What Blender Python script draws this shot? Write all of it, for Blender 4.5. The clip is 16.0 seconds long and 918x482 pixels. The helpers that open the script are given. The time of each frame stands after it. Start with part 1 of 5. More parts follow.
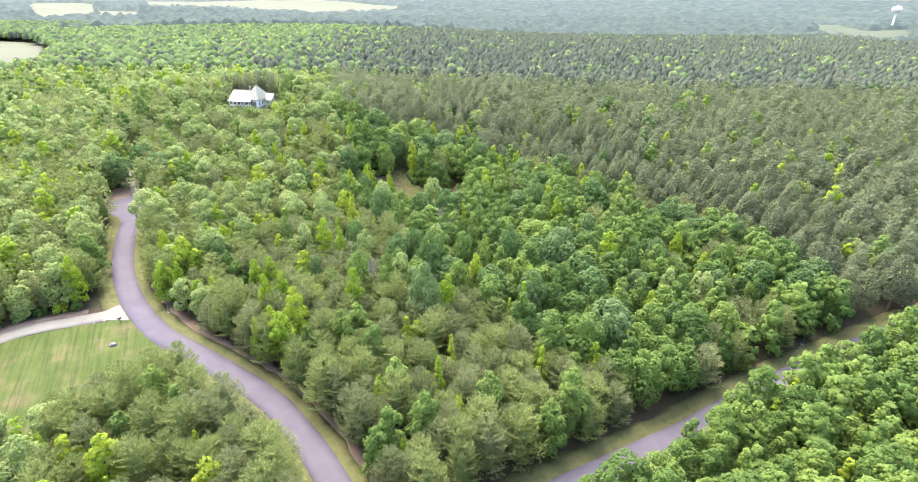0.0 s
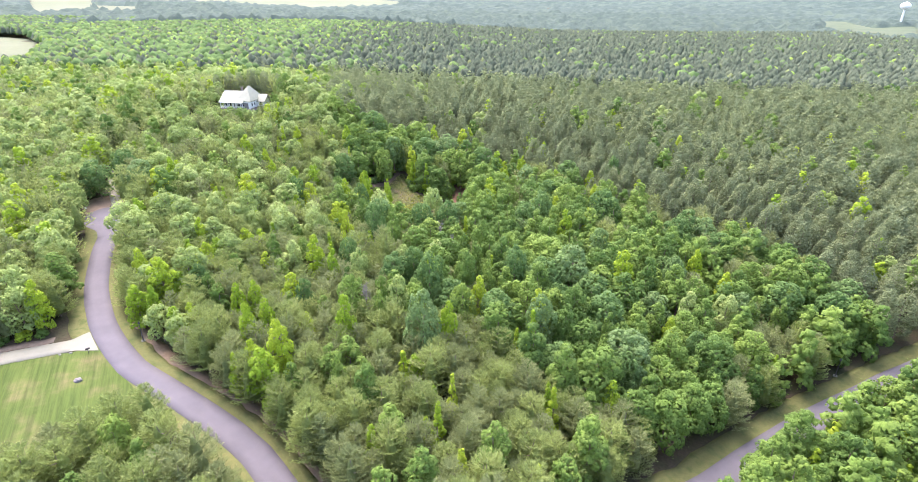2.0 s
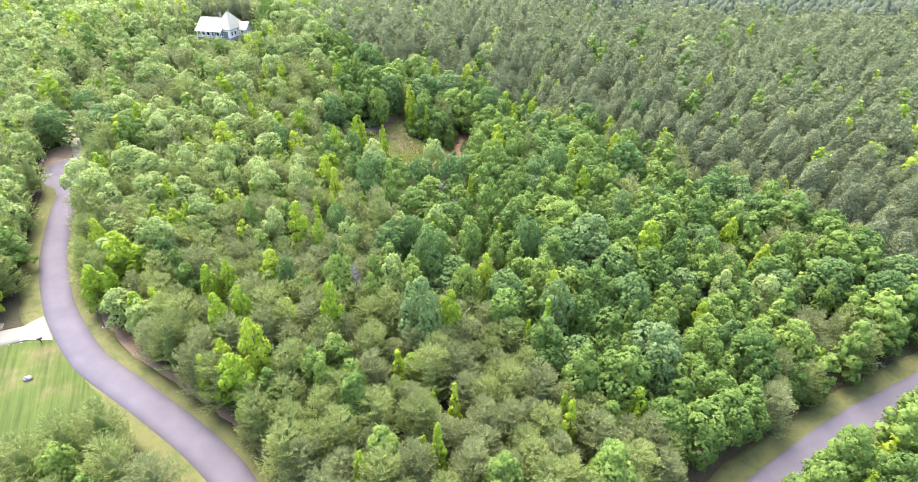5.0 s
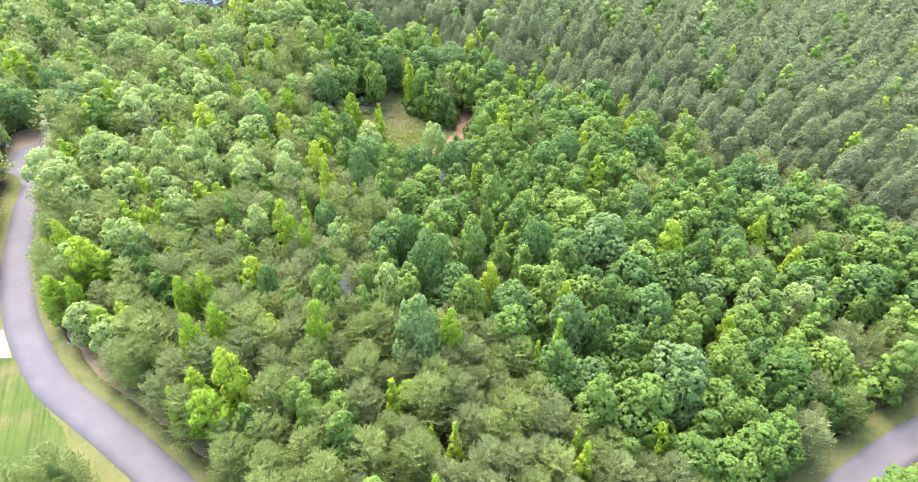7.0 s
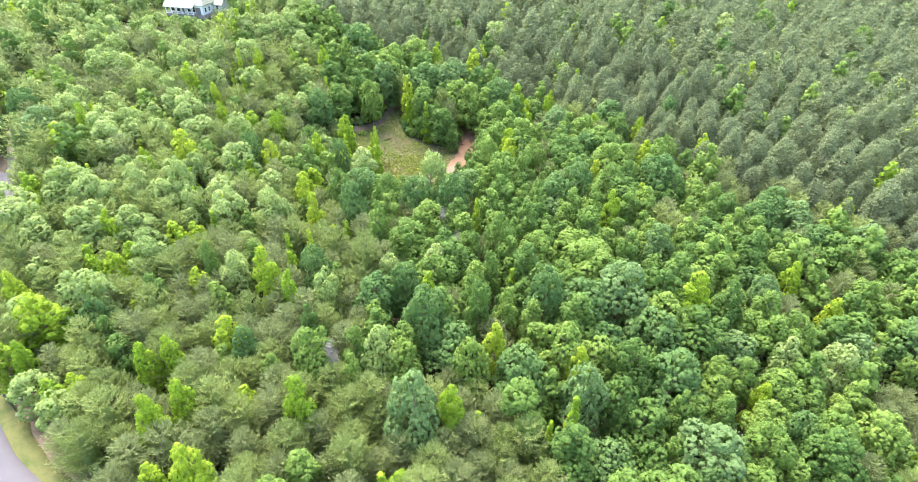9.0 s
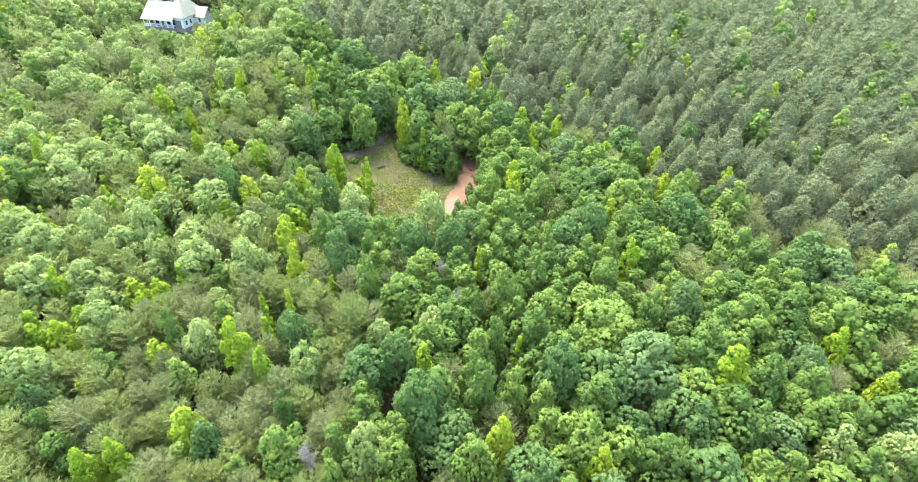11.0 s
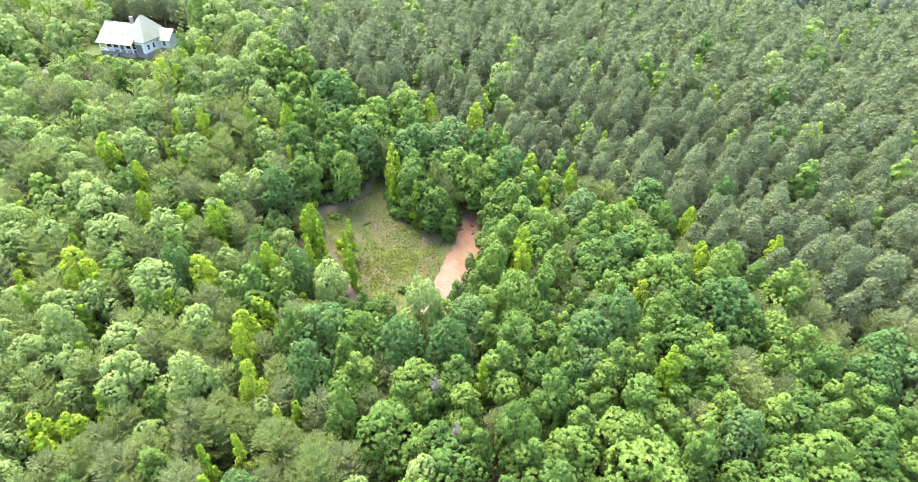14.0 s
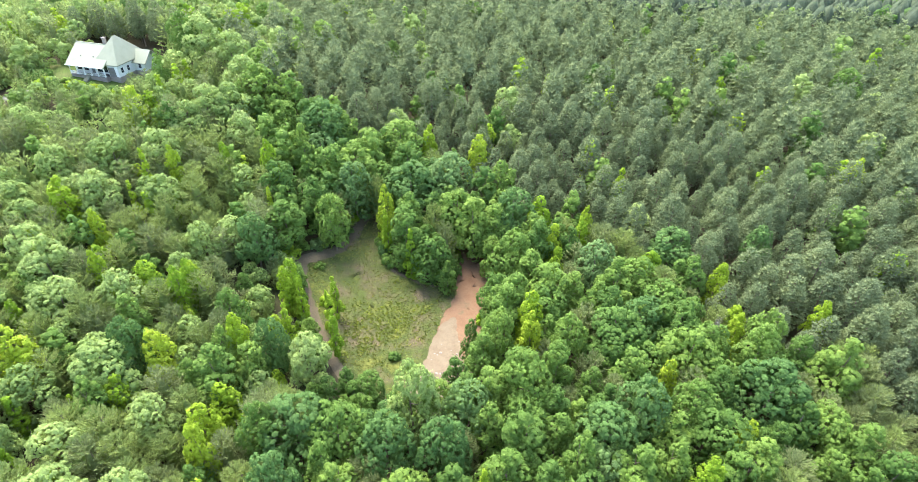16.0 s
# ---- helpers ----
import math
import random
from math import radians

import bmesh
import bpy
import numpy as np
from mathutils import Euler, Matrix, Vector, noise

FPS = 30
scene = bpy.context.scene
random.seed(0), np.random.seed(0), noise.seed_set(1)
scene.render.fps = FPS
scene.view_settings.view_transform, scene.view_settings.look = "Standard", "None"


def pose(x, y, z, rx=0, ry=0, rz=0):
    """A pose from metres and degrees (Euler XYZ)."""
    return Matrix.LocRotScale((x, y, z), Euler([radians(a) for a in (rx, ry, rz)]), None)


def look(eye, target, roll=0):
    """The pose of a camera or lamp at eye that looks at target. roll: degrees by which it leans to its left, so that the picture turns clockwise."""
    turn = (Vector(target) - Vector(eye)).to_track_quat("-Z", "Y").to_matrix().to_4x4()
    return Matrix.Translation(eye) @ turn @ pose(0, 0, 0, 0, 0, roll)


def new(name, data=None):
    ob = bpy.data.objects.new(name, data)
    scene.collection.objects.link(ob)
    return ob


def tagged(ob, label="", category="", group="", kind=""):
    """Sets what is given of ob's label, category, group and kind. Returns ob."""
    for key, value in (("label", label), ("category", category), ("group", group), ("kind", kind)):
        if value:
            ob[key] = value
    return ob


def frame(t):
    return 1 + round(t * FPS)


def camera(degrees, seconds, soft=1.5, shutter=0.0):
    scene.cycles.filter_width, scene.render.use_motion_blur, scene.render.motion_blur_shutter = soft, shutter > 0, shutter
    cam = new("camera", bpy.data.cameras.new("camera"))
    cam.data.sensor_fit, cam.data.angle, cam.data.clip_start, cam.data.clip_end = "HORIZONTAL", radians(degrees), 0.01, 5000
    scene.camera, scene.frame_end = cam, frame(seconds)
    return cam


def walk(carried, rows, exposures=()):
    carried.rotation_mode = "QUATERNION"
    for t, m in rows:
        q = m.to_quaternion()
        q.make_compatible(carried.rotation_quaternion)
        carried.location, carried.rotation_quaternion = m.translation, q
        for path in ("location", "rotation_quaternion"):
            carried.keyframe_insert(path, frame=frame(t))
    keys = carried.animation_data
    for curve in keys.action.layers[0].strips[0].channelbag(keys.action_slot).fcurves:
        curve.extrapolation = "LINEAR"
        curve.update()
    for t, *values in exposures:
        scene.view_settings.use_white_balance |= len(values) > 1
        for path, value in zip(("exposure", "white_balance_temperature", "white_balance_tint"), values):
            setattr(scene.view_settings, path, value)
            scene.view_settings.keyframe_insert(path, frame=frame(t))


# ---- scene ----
cam = camera(79.6, 16.0, 0.3)
PATH = [
    (0, (3.456, 8.344, 75.000), (3.020, 26.540, 66.710), 0.05),
    (0.5, (3.277, 11.899, 75.068), (2.836, 30.097, 66.784), 0.08),
    (1, (3.109, 15.403, 75.163), (2.661, 33.601, 66.879), 0.10),
    (1.5, (2.952, 18.864, 75.283), (2.496, 37.051, 66.975), 0.13),
    (2, (2.805, 22.300, 75.427), (2.338, 40.432, 67.001), 0.17),
    (2.5, (2.662, 25.737, 75.592), (2.186, 43.751, 66.916), 0.21),
    (3, (2.522, 29.204, 75.773), (2.040, 47.019, 66.696), 0.26),
    (3.5, (2.380, 32.723, 75.962), (1.896, 50.296, 66.425), 0.30),
    (4, (2.236, 36.299, 76.153), (1.748, 53.619, 66.164), 0.33),
    (4.5, (2.089, 39.921, 76.335), (1.590, 56.989, 65.922), 0.35),
    (5, (1.941, 43.572, 76.503), (1.426, 60.397, 65.702), 0.37),
    (5.5, (1.796, 47.243, 76.654), (1.264, 63.829, 65.490), 0.40),
    (6, (1.656, 50.930, 76.788), (1.116, 67.282, 65.285), 0.43),
    (6.5, (1.524, 54.631, 76.907), (0.985, 70.783, 65.125), 0.47),
    (7, (1.396, 58.350, 77.015), (0.853, 74.402, 65.097), 0.51),
    (7.5, (1.267, 62.099, 77.118), (0.709, 78.153, 65.203), 0.54),
    (8, (1.126, 65.908, 77.222), (0.550, 81.979, 65.331), 0.57),
    (8.5, (0.962, 69.830, 77.331), (0.372, 85.907, 65.449), 0.60),
    (9, (0.764, 73.920, 77.448), (0.169, 89.982, 65.546), 0.63),
    (9.5, (0.524, 78.214, 77.575), (-0.066, 94.237, 65.620), 0.68),
    (10, (0.243, 82.704, 77.712), (-0.334, 98.712, 65.736), 0.75),
    (10.5, (-0.073, 87.346, 77.859), (-0.630, 103.371, 65.905), 0.83),
    (11, (-0.412, 92.081, 78.016), (-0.943, 108.131, 66.095), 0.93),
    (11.5, (-0.762, 96.857, 78.181), (-1.262, 112.913, 66.266), 1.03),
    (12, (-1.104, 101.650, 78.351), (-1.572, 117.696, 66.422), 1.14),
    (12.5, (-1.422, 106.474, 78.522), (-1.860, 122.511, 66.579), 1.24),
    (13, (-1.702, 111.351, 78.686), (-2.119, 127.373, 66.722), 1.31),
    (13.5, (-1.929, 116.285, 78.833), (-2.343, 132.295, 66.853), 1.35),
    (14, (-2.094, 121.249, 78.953), (-2.517, 137.253, 66.965), 1.38),
    (14.5, (-2.191, 126.193, 79.037), (-2.628, 142.197, 67.050), 1.40),
    (15, (-2.214, 131.068, 79.080), (-2.673, 147.078, 67.102), 1.41),
    (15.5, (-2.161, 135.842, 79.078), (-2.662, 151.868, 67.123), 1.42),
    (16, (-2.030, 140.498, 79.030), (-2.596, 156.551, 67.115), 1.41),
]
walk(cam, [(t, look(eye, target, roll)) for t, eye, target, roll in PATH],
     exposures=[(0, 2.74, 6250, 27), (3.5, 2.80, 6250, 27), (7, 2.99, 6250, 16), (12.5, 3.01, 6200, 12), (14.5, 2.97, 6200, 12), (15.5, 3.01, 6200, 12), (16, 2.74, 6200, 6)])


# ---- world, sun, exposure ----
SUN_EL, SUN_AZ = radians(62), radians(-32)   # azimuth from +y towards +x
world = bpy.data.worlds.new("overcast_sky")
scene.world = world
world.use_nodes = True
wn = world.node_tree.nodes
sky = wn.new("ShaderNodeTexSky")
sky.sky_type = "NISHITA"
sky.sun_disc = False
sky.sun_elevation = SUN_EL
sky.sun_rotation = SUN_AZ
sky.air_density = 1.0
sky.dust_density = 3.0
world.node_tree.links.new(sky.outputs[0], wn["Background"].inputs[0])
wn["Background"].inputs[1].default_value = 0.15
sun_data = bpy.data.lights.new("sun", "SUN")
sun_data.energy, sun_data.angle, sun_data.color = 1.3, radians(40), (1.0, 0.96, 0.88)
sun = new("sun", sun_data)
d_sun = Vector((math.sin(SUN_AZ) * math.cos(SUN_EL), math.cos(SUN_AZ) * math.cos(SUN_EL), math.sin(SUN_EL)))
sun.matrix_world = look(d_sun * 300, (0, 0, 0))


# ---- node helpers and materials ----
def mat(name, rough=0.9, spec=0.2):
    m = bpy.data.materials.new(name)
    m.use_nodes = True
    b = m.node_tree.nodes["Principled BSDF"]
    b.inputs["Roughness"].default_value = rough
    b.inputs["Specular IOR Level"].default_value = spec
    return m, m.node_tree.nodes, m.node_tree.links, b


def ramp(nodes, stops):
    r = nodes.new("ShaderNodeValToRGB")
    while len(r.color_ramp.elements) < len(stops):
        r.color_ramp.elements.new(0.5)
    for e, (p, c) in zip(r.color_ramp.elements, stops):
        e.position, e.color = p, (*c, 1)
    return r


def noise_tex(nodes, links, scale, detail=4.0, rough=0.6, stretch=None):
    co = nodes.new("ShaderNodeNewGeometry")
    n = nodes.new("ShaderNodeTexNoise")
    n.inputs["Scale"].default_value, n.inputs["Detail"].default_value, n.inputs["Roughness"].default_value = scale, detail, rough
    if stretch:
        mp = nodes.new("ShaderNodeMapping")
        mp.vector_type = "TEXTURE"
        mp.inputs["Rotation"].default_value[2] = stretch[0]
        mp.inputs["Scale"].default_value = stretch[1:]
        links.new(co.outputs["Position"], mp.inputs[0])
        links.new(mp.outputs[0], n.inputs["Vector"])
    else:
        links.new(co.outputs["Position"], n.inputs["Vector"])
    return n


def mixc(nodes, links, fac, a, b, kind="MIX"):
    x = nodes.new("ShaderNodeMix")
    x.data_type, x.blend_type = "RGBA", kind
    for sock, v in ((x.inputs[0], fac), (x.inputs[6], a), (x.inputs[7], b)):
        if isinstance(v, bpy.types.NodeSocket):
            links.new(v, sock)
        elif isinstance(v, (int, float)):
            sock.default_value = v
        else:
            sock.default_value = (*v, 1)
    return x.outputs[2]


def bump(nodes, links, height, bsdf, strength=0.4, dist=0.05):
    b = nodes.new("ShaderNodeBump")
    b.inputs["Strength"].default_value, b.inputs["Distance"].default_value = strength, dist
    links.new(height, b.inputs["Height"])
    links.new(b.outputs[0], bsdf.inputs["Normal"])


def surface(name, coarse, fine, big=0.12, small=2.5, rough=0.95, spec=0.15, bumped=0.5, dist=0.05, stretch=None):
    """A ground-like surface: coarse patches of colour with a fine grain over them."""
    m, n, l, b = mat(name, rough, spec)
    a, c = noise_tex(n, l, big, 5), noise_tex(n, l, small, 6, 0.7, stretch)
    r1, r2 = ramp(n, coarse), ramp(n, fine)
    l.new(a.outputs[0], r1.inputs[0])
    l.new(c.outputs[0], r2.inputs[0])
    l.new(mixc(n, l, 1.0, r1.outputs[0], r2.outputs[0], "MULTIPLY"), b.inputs["Base Color"])
    bump(n, l, c.outputs[0], b, bumped, dist)
    return m


def leaf(name, stops, by_object=True, lit=0.3, leafvar=0.35, rough=0.55, gloss=0.12):
    """Foliage: one colour a tree, varied from spray to spray, with light coming through."""
    m, n, l, b = mat(name, rough, gloss)
    r = ramp(n, stops)
    if by_object:
        l.new(n.new("ShaderNodeObjectInfo").outputs["Random"], r.inputs[0])
    else:
        at = n.new("ShaderNodeAttribute")
        at.attribute_name = "tint"
        l.new(at.outputs["Fac"], r.inputs[0])
    g = n.new("ShaderNodeNewGeometry")
    v = ramp(n, [(0.0, (1 - leafvar,) * 3), (1.0, (1 + leafvar, 1 + leafvar, 1 + leafvar * 0.6))])
    l.new(g.outputs["Random Per Island"], v.inputs[0])
    col = mixc(n, l, 1.0, r.outputs[0], v.outputs[0], "MULTIPLY")
    grain = noise_tex(n, l, 2.2, 3, 0.7)
    w = ramp(n, [(0.3, (0.78, 0.78, 0.78)), (0.7, (1.17, 1.17, 1.13))])
    l.new(grain.outputs[0], w.inputs[0])
    col = mixc(n, l, 1.0, col, w.outputs[0], "MULTIPLY")
    bump(n, l, grain.outputs[0], b, 0.9, 0.35)
    l.new(col, b.inputs["Base Color"])
    t = n.new("ShaderNodeBsdfTranslucent")
    l.new(col, t.inputs[0])
    mx = n.new("ShaderNodeMixShader")
    mx.inputs[0].default_value = lit
    l.new(b.outputs[0], mx.inputs[1])
    l.new(t.outputs[0], mx.inputs[2])
    l.new(mx.outputs[0], n["Material Output"].inputs[0])
    return m


LEAVES = {  # base colours of each sort of foliage, from tree to tree
    "green": [(0.0, (0.092, 0.164, 0.036)), (0.5, (0.136, 0.220, 0.044)), (1.0, (0.186, 0.274, 0.054))],
    "blue": [(0.0, (0.090, 0.165, 0.046)), (0.5, (0.112, 0.192, 0.054)), (1.0, (0.150, 0.230, 0.080))],
    # pale yellow-green, lightened further to carry the hazy glare on the western woods
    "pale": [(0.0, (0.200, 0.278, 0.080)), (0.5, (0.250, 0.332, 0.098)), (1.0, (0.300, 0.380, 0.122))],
    "bright": [(0.0, (0.190, 0.305, 0.024)), (0.5, (0.248, 0.358, 0.026)), (1.0, (0.310, 0.400, 0.035))],
    "pine": [(0.0, (0.180, 0.231, 0.069)), (0.5, (0.216, 0.270, 0.080)), (1.0, (0.248, 0.303, 0.091))],
    "straw": [(0.0, (0.165, 0.200, 0.077)), (0.5, (0.198, 0.235, 0.090)), (1.0, (0.231, 0.270, 0.110))],
    "dusk": [(0.0, (0.145, 0.180, 0.089)), (0.5, (0.166, 0.203, 0.097)), (1.0, (0.190, 0.228, 0.106))],
}
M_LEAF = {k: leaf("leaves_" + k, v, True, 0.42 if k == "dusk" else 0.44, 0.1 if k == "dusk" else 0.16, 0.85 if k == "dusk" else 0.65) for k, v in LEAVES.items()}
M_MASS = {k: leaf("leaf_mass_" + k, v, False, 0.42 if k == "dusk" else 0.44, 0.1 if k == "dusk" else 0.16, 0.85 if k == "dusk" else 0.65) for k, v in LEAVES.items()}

# whole crowns far off: leaf colours darkened to hold the shade in their gaps
SHADED_CANOPY = {
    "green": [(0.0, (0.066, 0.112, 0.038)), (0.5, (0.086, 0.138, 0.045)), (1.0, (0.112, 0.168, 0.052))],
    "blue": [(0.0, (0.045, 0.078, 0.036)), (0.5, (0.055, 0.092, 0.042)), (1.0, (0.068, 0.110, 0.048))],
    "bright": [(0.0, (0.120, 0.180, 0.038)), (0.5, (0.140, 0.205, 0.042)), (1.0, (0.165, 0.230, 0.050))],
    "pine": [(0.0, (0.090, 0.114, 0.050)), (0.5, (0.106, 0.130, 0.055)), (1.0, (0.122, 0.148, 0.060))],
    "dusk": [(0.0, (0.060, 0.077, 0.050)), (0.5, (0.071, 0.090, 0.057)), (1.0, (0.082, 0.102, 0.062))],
    # bluer than the other tones: distance haze put into the colour
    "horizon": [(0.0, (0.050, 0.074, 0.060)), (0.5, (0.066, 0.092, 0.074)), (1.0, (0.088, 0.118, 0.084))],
}
M_SHADED_CANOPY = {k: leaf("shaded_canopy_" + k, v, False, 0.08, 0.15, 0.95, 0.05) for k, v in SHADED_CANOPY.items()}
M_BARK = surface("bark", [(0.3, (0.16, 0.12, 0.09)), (0.7, (0.24, 0.19, 0.15))], [(0.3, (0.6, 0.6, 0.6)), (0.7, (1, 1, 1))], 0.6, 9.0, bumped=0.8)
M_DEAD = surface("dead_wood", [(0.3, (0.20, 0.17, 0.165)), (0.7, (0.29, 0.25, 0.24))], [(0.3, (0.7, 0.7, 0.7)), (0.7, (1, 1, 1))], 0.6, 9.0)
M_FLOOR = surface("forest_floor", [(0.3, (0.042, 0.05, 0.02)), (0.5, (0.066, 0.05, 0.03)), (0.7, (0.036, 0.052, 0.018))], [(0.3, (0.55, 0.55, 0.55)), (0.7, (1.1, 1.1, 1.0))], 0.10, 2.0, bumped=0.8, dist=0.15)
M_ASPHALT = surface("worn_asphalt", [(0.3, (0.086, 0.080, 0.083)), (0.7, (0.106, 0.098, 0.100))], [(0.25, (0.88, 0.88, 0.88)), (0.75, (1.06, 1.06, 1.06))], 0.25, 14.0, 0.9, 0.2, 0.3, 0.01)
M_CONCRETE = surface("concrete", [(0.3, (0.158, 0.155, 0.112)), (0.7, (0.189, 0.185, 0.134))], [(0.25, (0.9, 0.9, 0.9)), (0.75, (1.05, 1.05, 1.05))], 0.3, 10.0, 0.9, 0.2, 0.3, 0.01)
M_VERGE = surface("verge_grass", [(0.3, (0.084, 0.097, 0.029)), (0.5, (0.116, 0.116, 0.040)), (0.7, (0.062, 0.084, 0.022))], [(0.25, (0.65, 0.65, 0.65)), (0.75, (1.15, 1.15, 1.1))], 0.35, 5.0, bumped=0.8, dist=0.1)
M_LAWN = surface("mown_lawn", [(0.3, (0.040, 0.064, 0.012)), (0.5, (0.052, 0.075, 0.015)), (0.66, (0.090, 0.086, 0.033))], [(0.36, (0.72, 0.76, 0.7)), (0.64, (1.30, 1.24, 1.25))], 0.12, 1.0, bumped=0.5, dist=0.05, stretch=(radians(27), 0.8, 22.0, 1))
M_STRAW = surface("pine_straw", [(0.3, (0.140, 0.098, 0.058)), (0.7, (0.185, 0.136, 0.084))], [(0.25, (0.6, 0.6, 0.6)), (0.75, (1.1, 1.1, 1.1))], 0.4, 4.0, bumped=0.8, dist=0.08)
M_DIRT = surface("orange_soil", [(0.3, (0.148, 0.080, 0.044)), (0.55, (0.186, 0.108, 0.062)), (0.75, (0.125, 0.098, 0.055))], [(0.25, (0.75, 0.75, 0.75)), (0.75, (1.1, 1.1, 1.1))], 0.35, 3.0, bumped=0.6)
M_SAND = surface("pale_sand", [(0.3, (0.142, 0.102, 0.064)), (0.7, (0.190, 0.148, 0.098))], [(0.25, (0.75, 0.75, 0.75)), (0.75, (1.1, 1.1, 1.1))], 0.5, 3.0)
M_MEADOW = surface("clearing_grass", [(0.34, (0.112, 0.088, 0.05)), (0.44, (0.086, 0.086, 0.032)), (0.53, (0.058, 0.074, 0.018)), (0.64, (0.105, 0.112, 0.026))], [(0.32, (0.5, 0.52, 0.5)), (0.5, (0.9, 0.9, 0.88)), (0.68, (1.25, 1.22, 1.1))], 0.2, 1.6, bumped=0.9, dist=0.2)
M_FIELD = surface("hay_field", [(0.3, (0.088, 0.104, 0.050)), (0.7, (0.112, 0.122, 0.064))], [(0.25, (0.85, 0.85, 0.85)), (0.75, (1.1, 1.1, 1.1))], 0.01, 0.2)
M_ROOF = surface("pale_roof_metal", [(0.3, (0.200, 0.206, 0.136)), (0.7, (0.228, 0.234, 0.160))], [(0.25, (0.95, 0.95, 0.95)), (0.75, (1.02, 1.02, 1.02))], 0.4, 6.0, 0.6, 0.3, 0.1)
M_WHITE = surface("white_siding", [(0.3, (0.66, 0.65, 0.60)), (0.7, (0.74, 0.73, 0.68))], [(0.25, (0.94, 0.94, 0.94)), (0.75, (1.0, 1.0, 1.0))], 0.5, 5.0, 0.7, 0.3, 0.1)
M_BRICK = surface("brown_brick", [(0.3, (0.24, 0.20, 0.175)), (0.7, (0.31, 0.265, 0.225))], [(0.25, (0.75, 0.75, 0.75)), (0.75, (1.1, 1.1, 1.1))], 0.8, 8.0)
M_GREY = surface("grey_board", [(0.3, (0.16, 0.145, 0.13)), (0.7, (0.20, 0.185, 0.165))], [(0.25, (0.9, 0.9, 0.9)), (0.75, (1.05, 1.05, 1.05))], 0.8, 8.0, 0.7)
M_DARK = surface("dark_metal", [(0.3, (0.05, 0.045, 0.04)), (0.7, (0.08, 0.07, 0.06))], [(0.25, (0.8, 0.8, 0.8)), (0.75, (1.1, 1.1, 1.1))], 0.8, 8.0, 0.5, 0.4)
M_GLASS, _n, _l, _b = mat("window_glass", 0.05, 0.6)
_b.inputs["Base Color"].default_value = (0.02, 0.025, 0.03, 1)


# ---- mesh helpers ----
def mesh_np(name, verts, quads=None, tris=None, material=None, smooth=False, tint=None):
    """A mesh from arrays of corners, four-sided and three-sided faces."""
    me = bpy.data.meshes.new(name)
    verts = np.asarray(verts, dtype=np.float32).reshape(-1, 3)
    q = np.asarray(quads if quads is not None else [], dtype=np.int32).reshape(-1, 4)
    t = np.asarray(tris if tris is not None else [], dtype=np.int32).reshape(-1, 3)
    me.vertices.add(len(verts))
    me.vertices.foreach_set("co", verts.ravel())
    me.loops.add(q.size + t.size)
    me.loops.foreach_set("vertex_index", np.concatenate([q.ravel(), t.ravel()]))
    me.polygons.add(len(q) + len(t))
    starts = np.concatenate([np.arange(len(q)) * 4, q.size + np.arange(len(t)) * 3]).astype(np.int32)
    me.polygons.foreach_set("loop_start", starts)
    if smooth:
        me.polygons.foreach_set("use_smooth", np.ones(len(q) + len(t), dtype=bool))
    if tint is not None:
        a = me.attributes.new("tint", "FLOAT", "POINT")
        a.data.foreach_set("value", np.asarray(tint, dtype=np.float32))
    me.update(calc_edges=True)
    if len(verts) < 50000:
        me.validate()
    if material:
        me.materials.append(material)
    return me


def part(name, bm, material, parent, label=""):
    """Links a bmesh or a mesh as one object under a thing or a part."""
    if isinstance(bm, bmesh.types.BMesh):
        me = bpy.data.meshes.new(name)
        bm.to_mesh(me)
        bm.free()
    else:
        me = bm
    if material and not me.materials:
        me.materials.append(material)
    ob = new(name, me)
    ob.parent = parent
    return tagged(ob, label)


def boxes(items, bevel=0.0):
    """A bmesh of boxes, each (x0, y0, z0, x1, y1, z1)."""
    bm = bmesh.new()
    for x0, y0, z0, x1, y1, z1 in items:
        m = Matrix.LocRotScale(((x0 + x1) / 2, (y0 + y1) / 2, (z0 + z1) / 2), None, (x1 - x0, y1 - y0, z1 - z0))
        bmesh.ops.create_cube(bm, size=1, matrix=m)
    if bevel:
        bmesh.ops.bevel(bm, geom=bm.edges[:], offset=bevel, segments=1, affect="EDGES")
    return bm


def tube(points, radii, sides=6):
    """Corners and faces of a tapered round limb along points."""
    v, q = [], []
    for i, (p, r) in enumerate(zip(points, radii)):
        a = np.asarray(points[min(i + 1, len(points) - 1)]) - np.asarray(points[max(i - 1, 0)])
        a = a / (np.linalg.norm(a) + 1e-9)
        u = np.cross(a, (0.3, 0.9, 0.31))
        u /= np.linalg.norm(u)
        w = np.cross(a, u)
        for k in range(sides):
            g = 2 * math.pi * k / sides
            v.append(np.asarray(p) + r * (math.cos(g) * u + math.sin(g) * w))
    for i in range(len(points) - 1):
        for k in range(sides):
            k2 = (k + 1) % sides
            q.append((i * sides + k, i * sides + k2, (i + 1) * sides + k2, (i + 1) * sides + k))
    return np.array(v), np.array(q)


def joined(pieces):
    vs, qs, off = [], [], 0
    for v, q in pieces:
        vs.append(v)
        qs.append(q + off)
        off += len(v)
    return np.concatenate(vs), np.concatenate(qs)


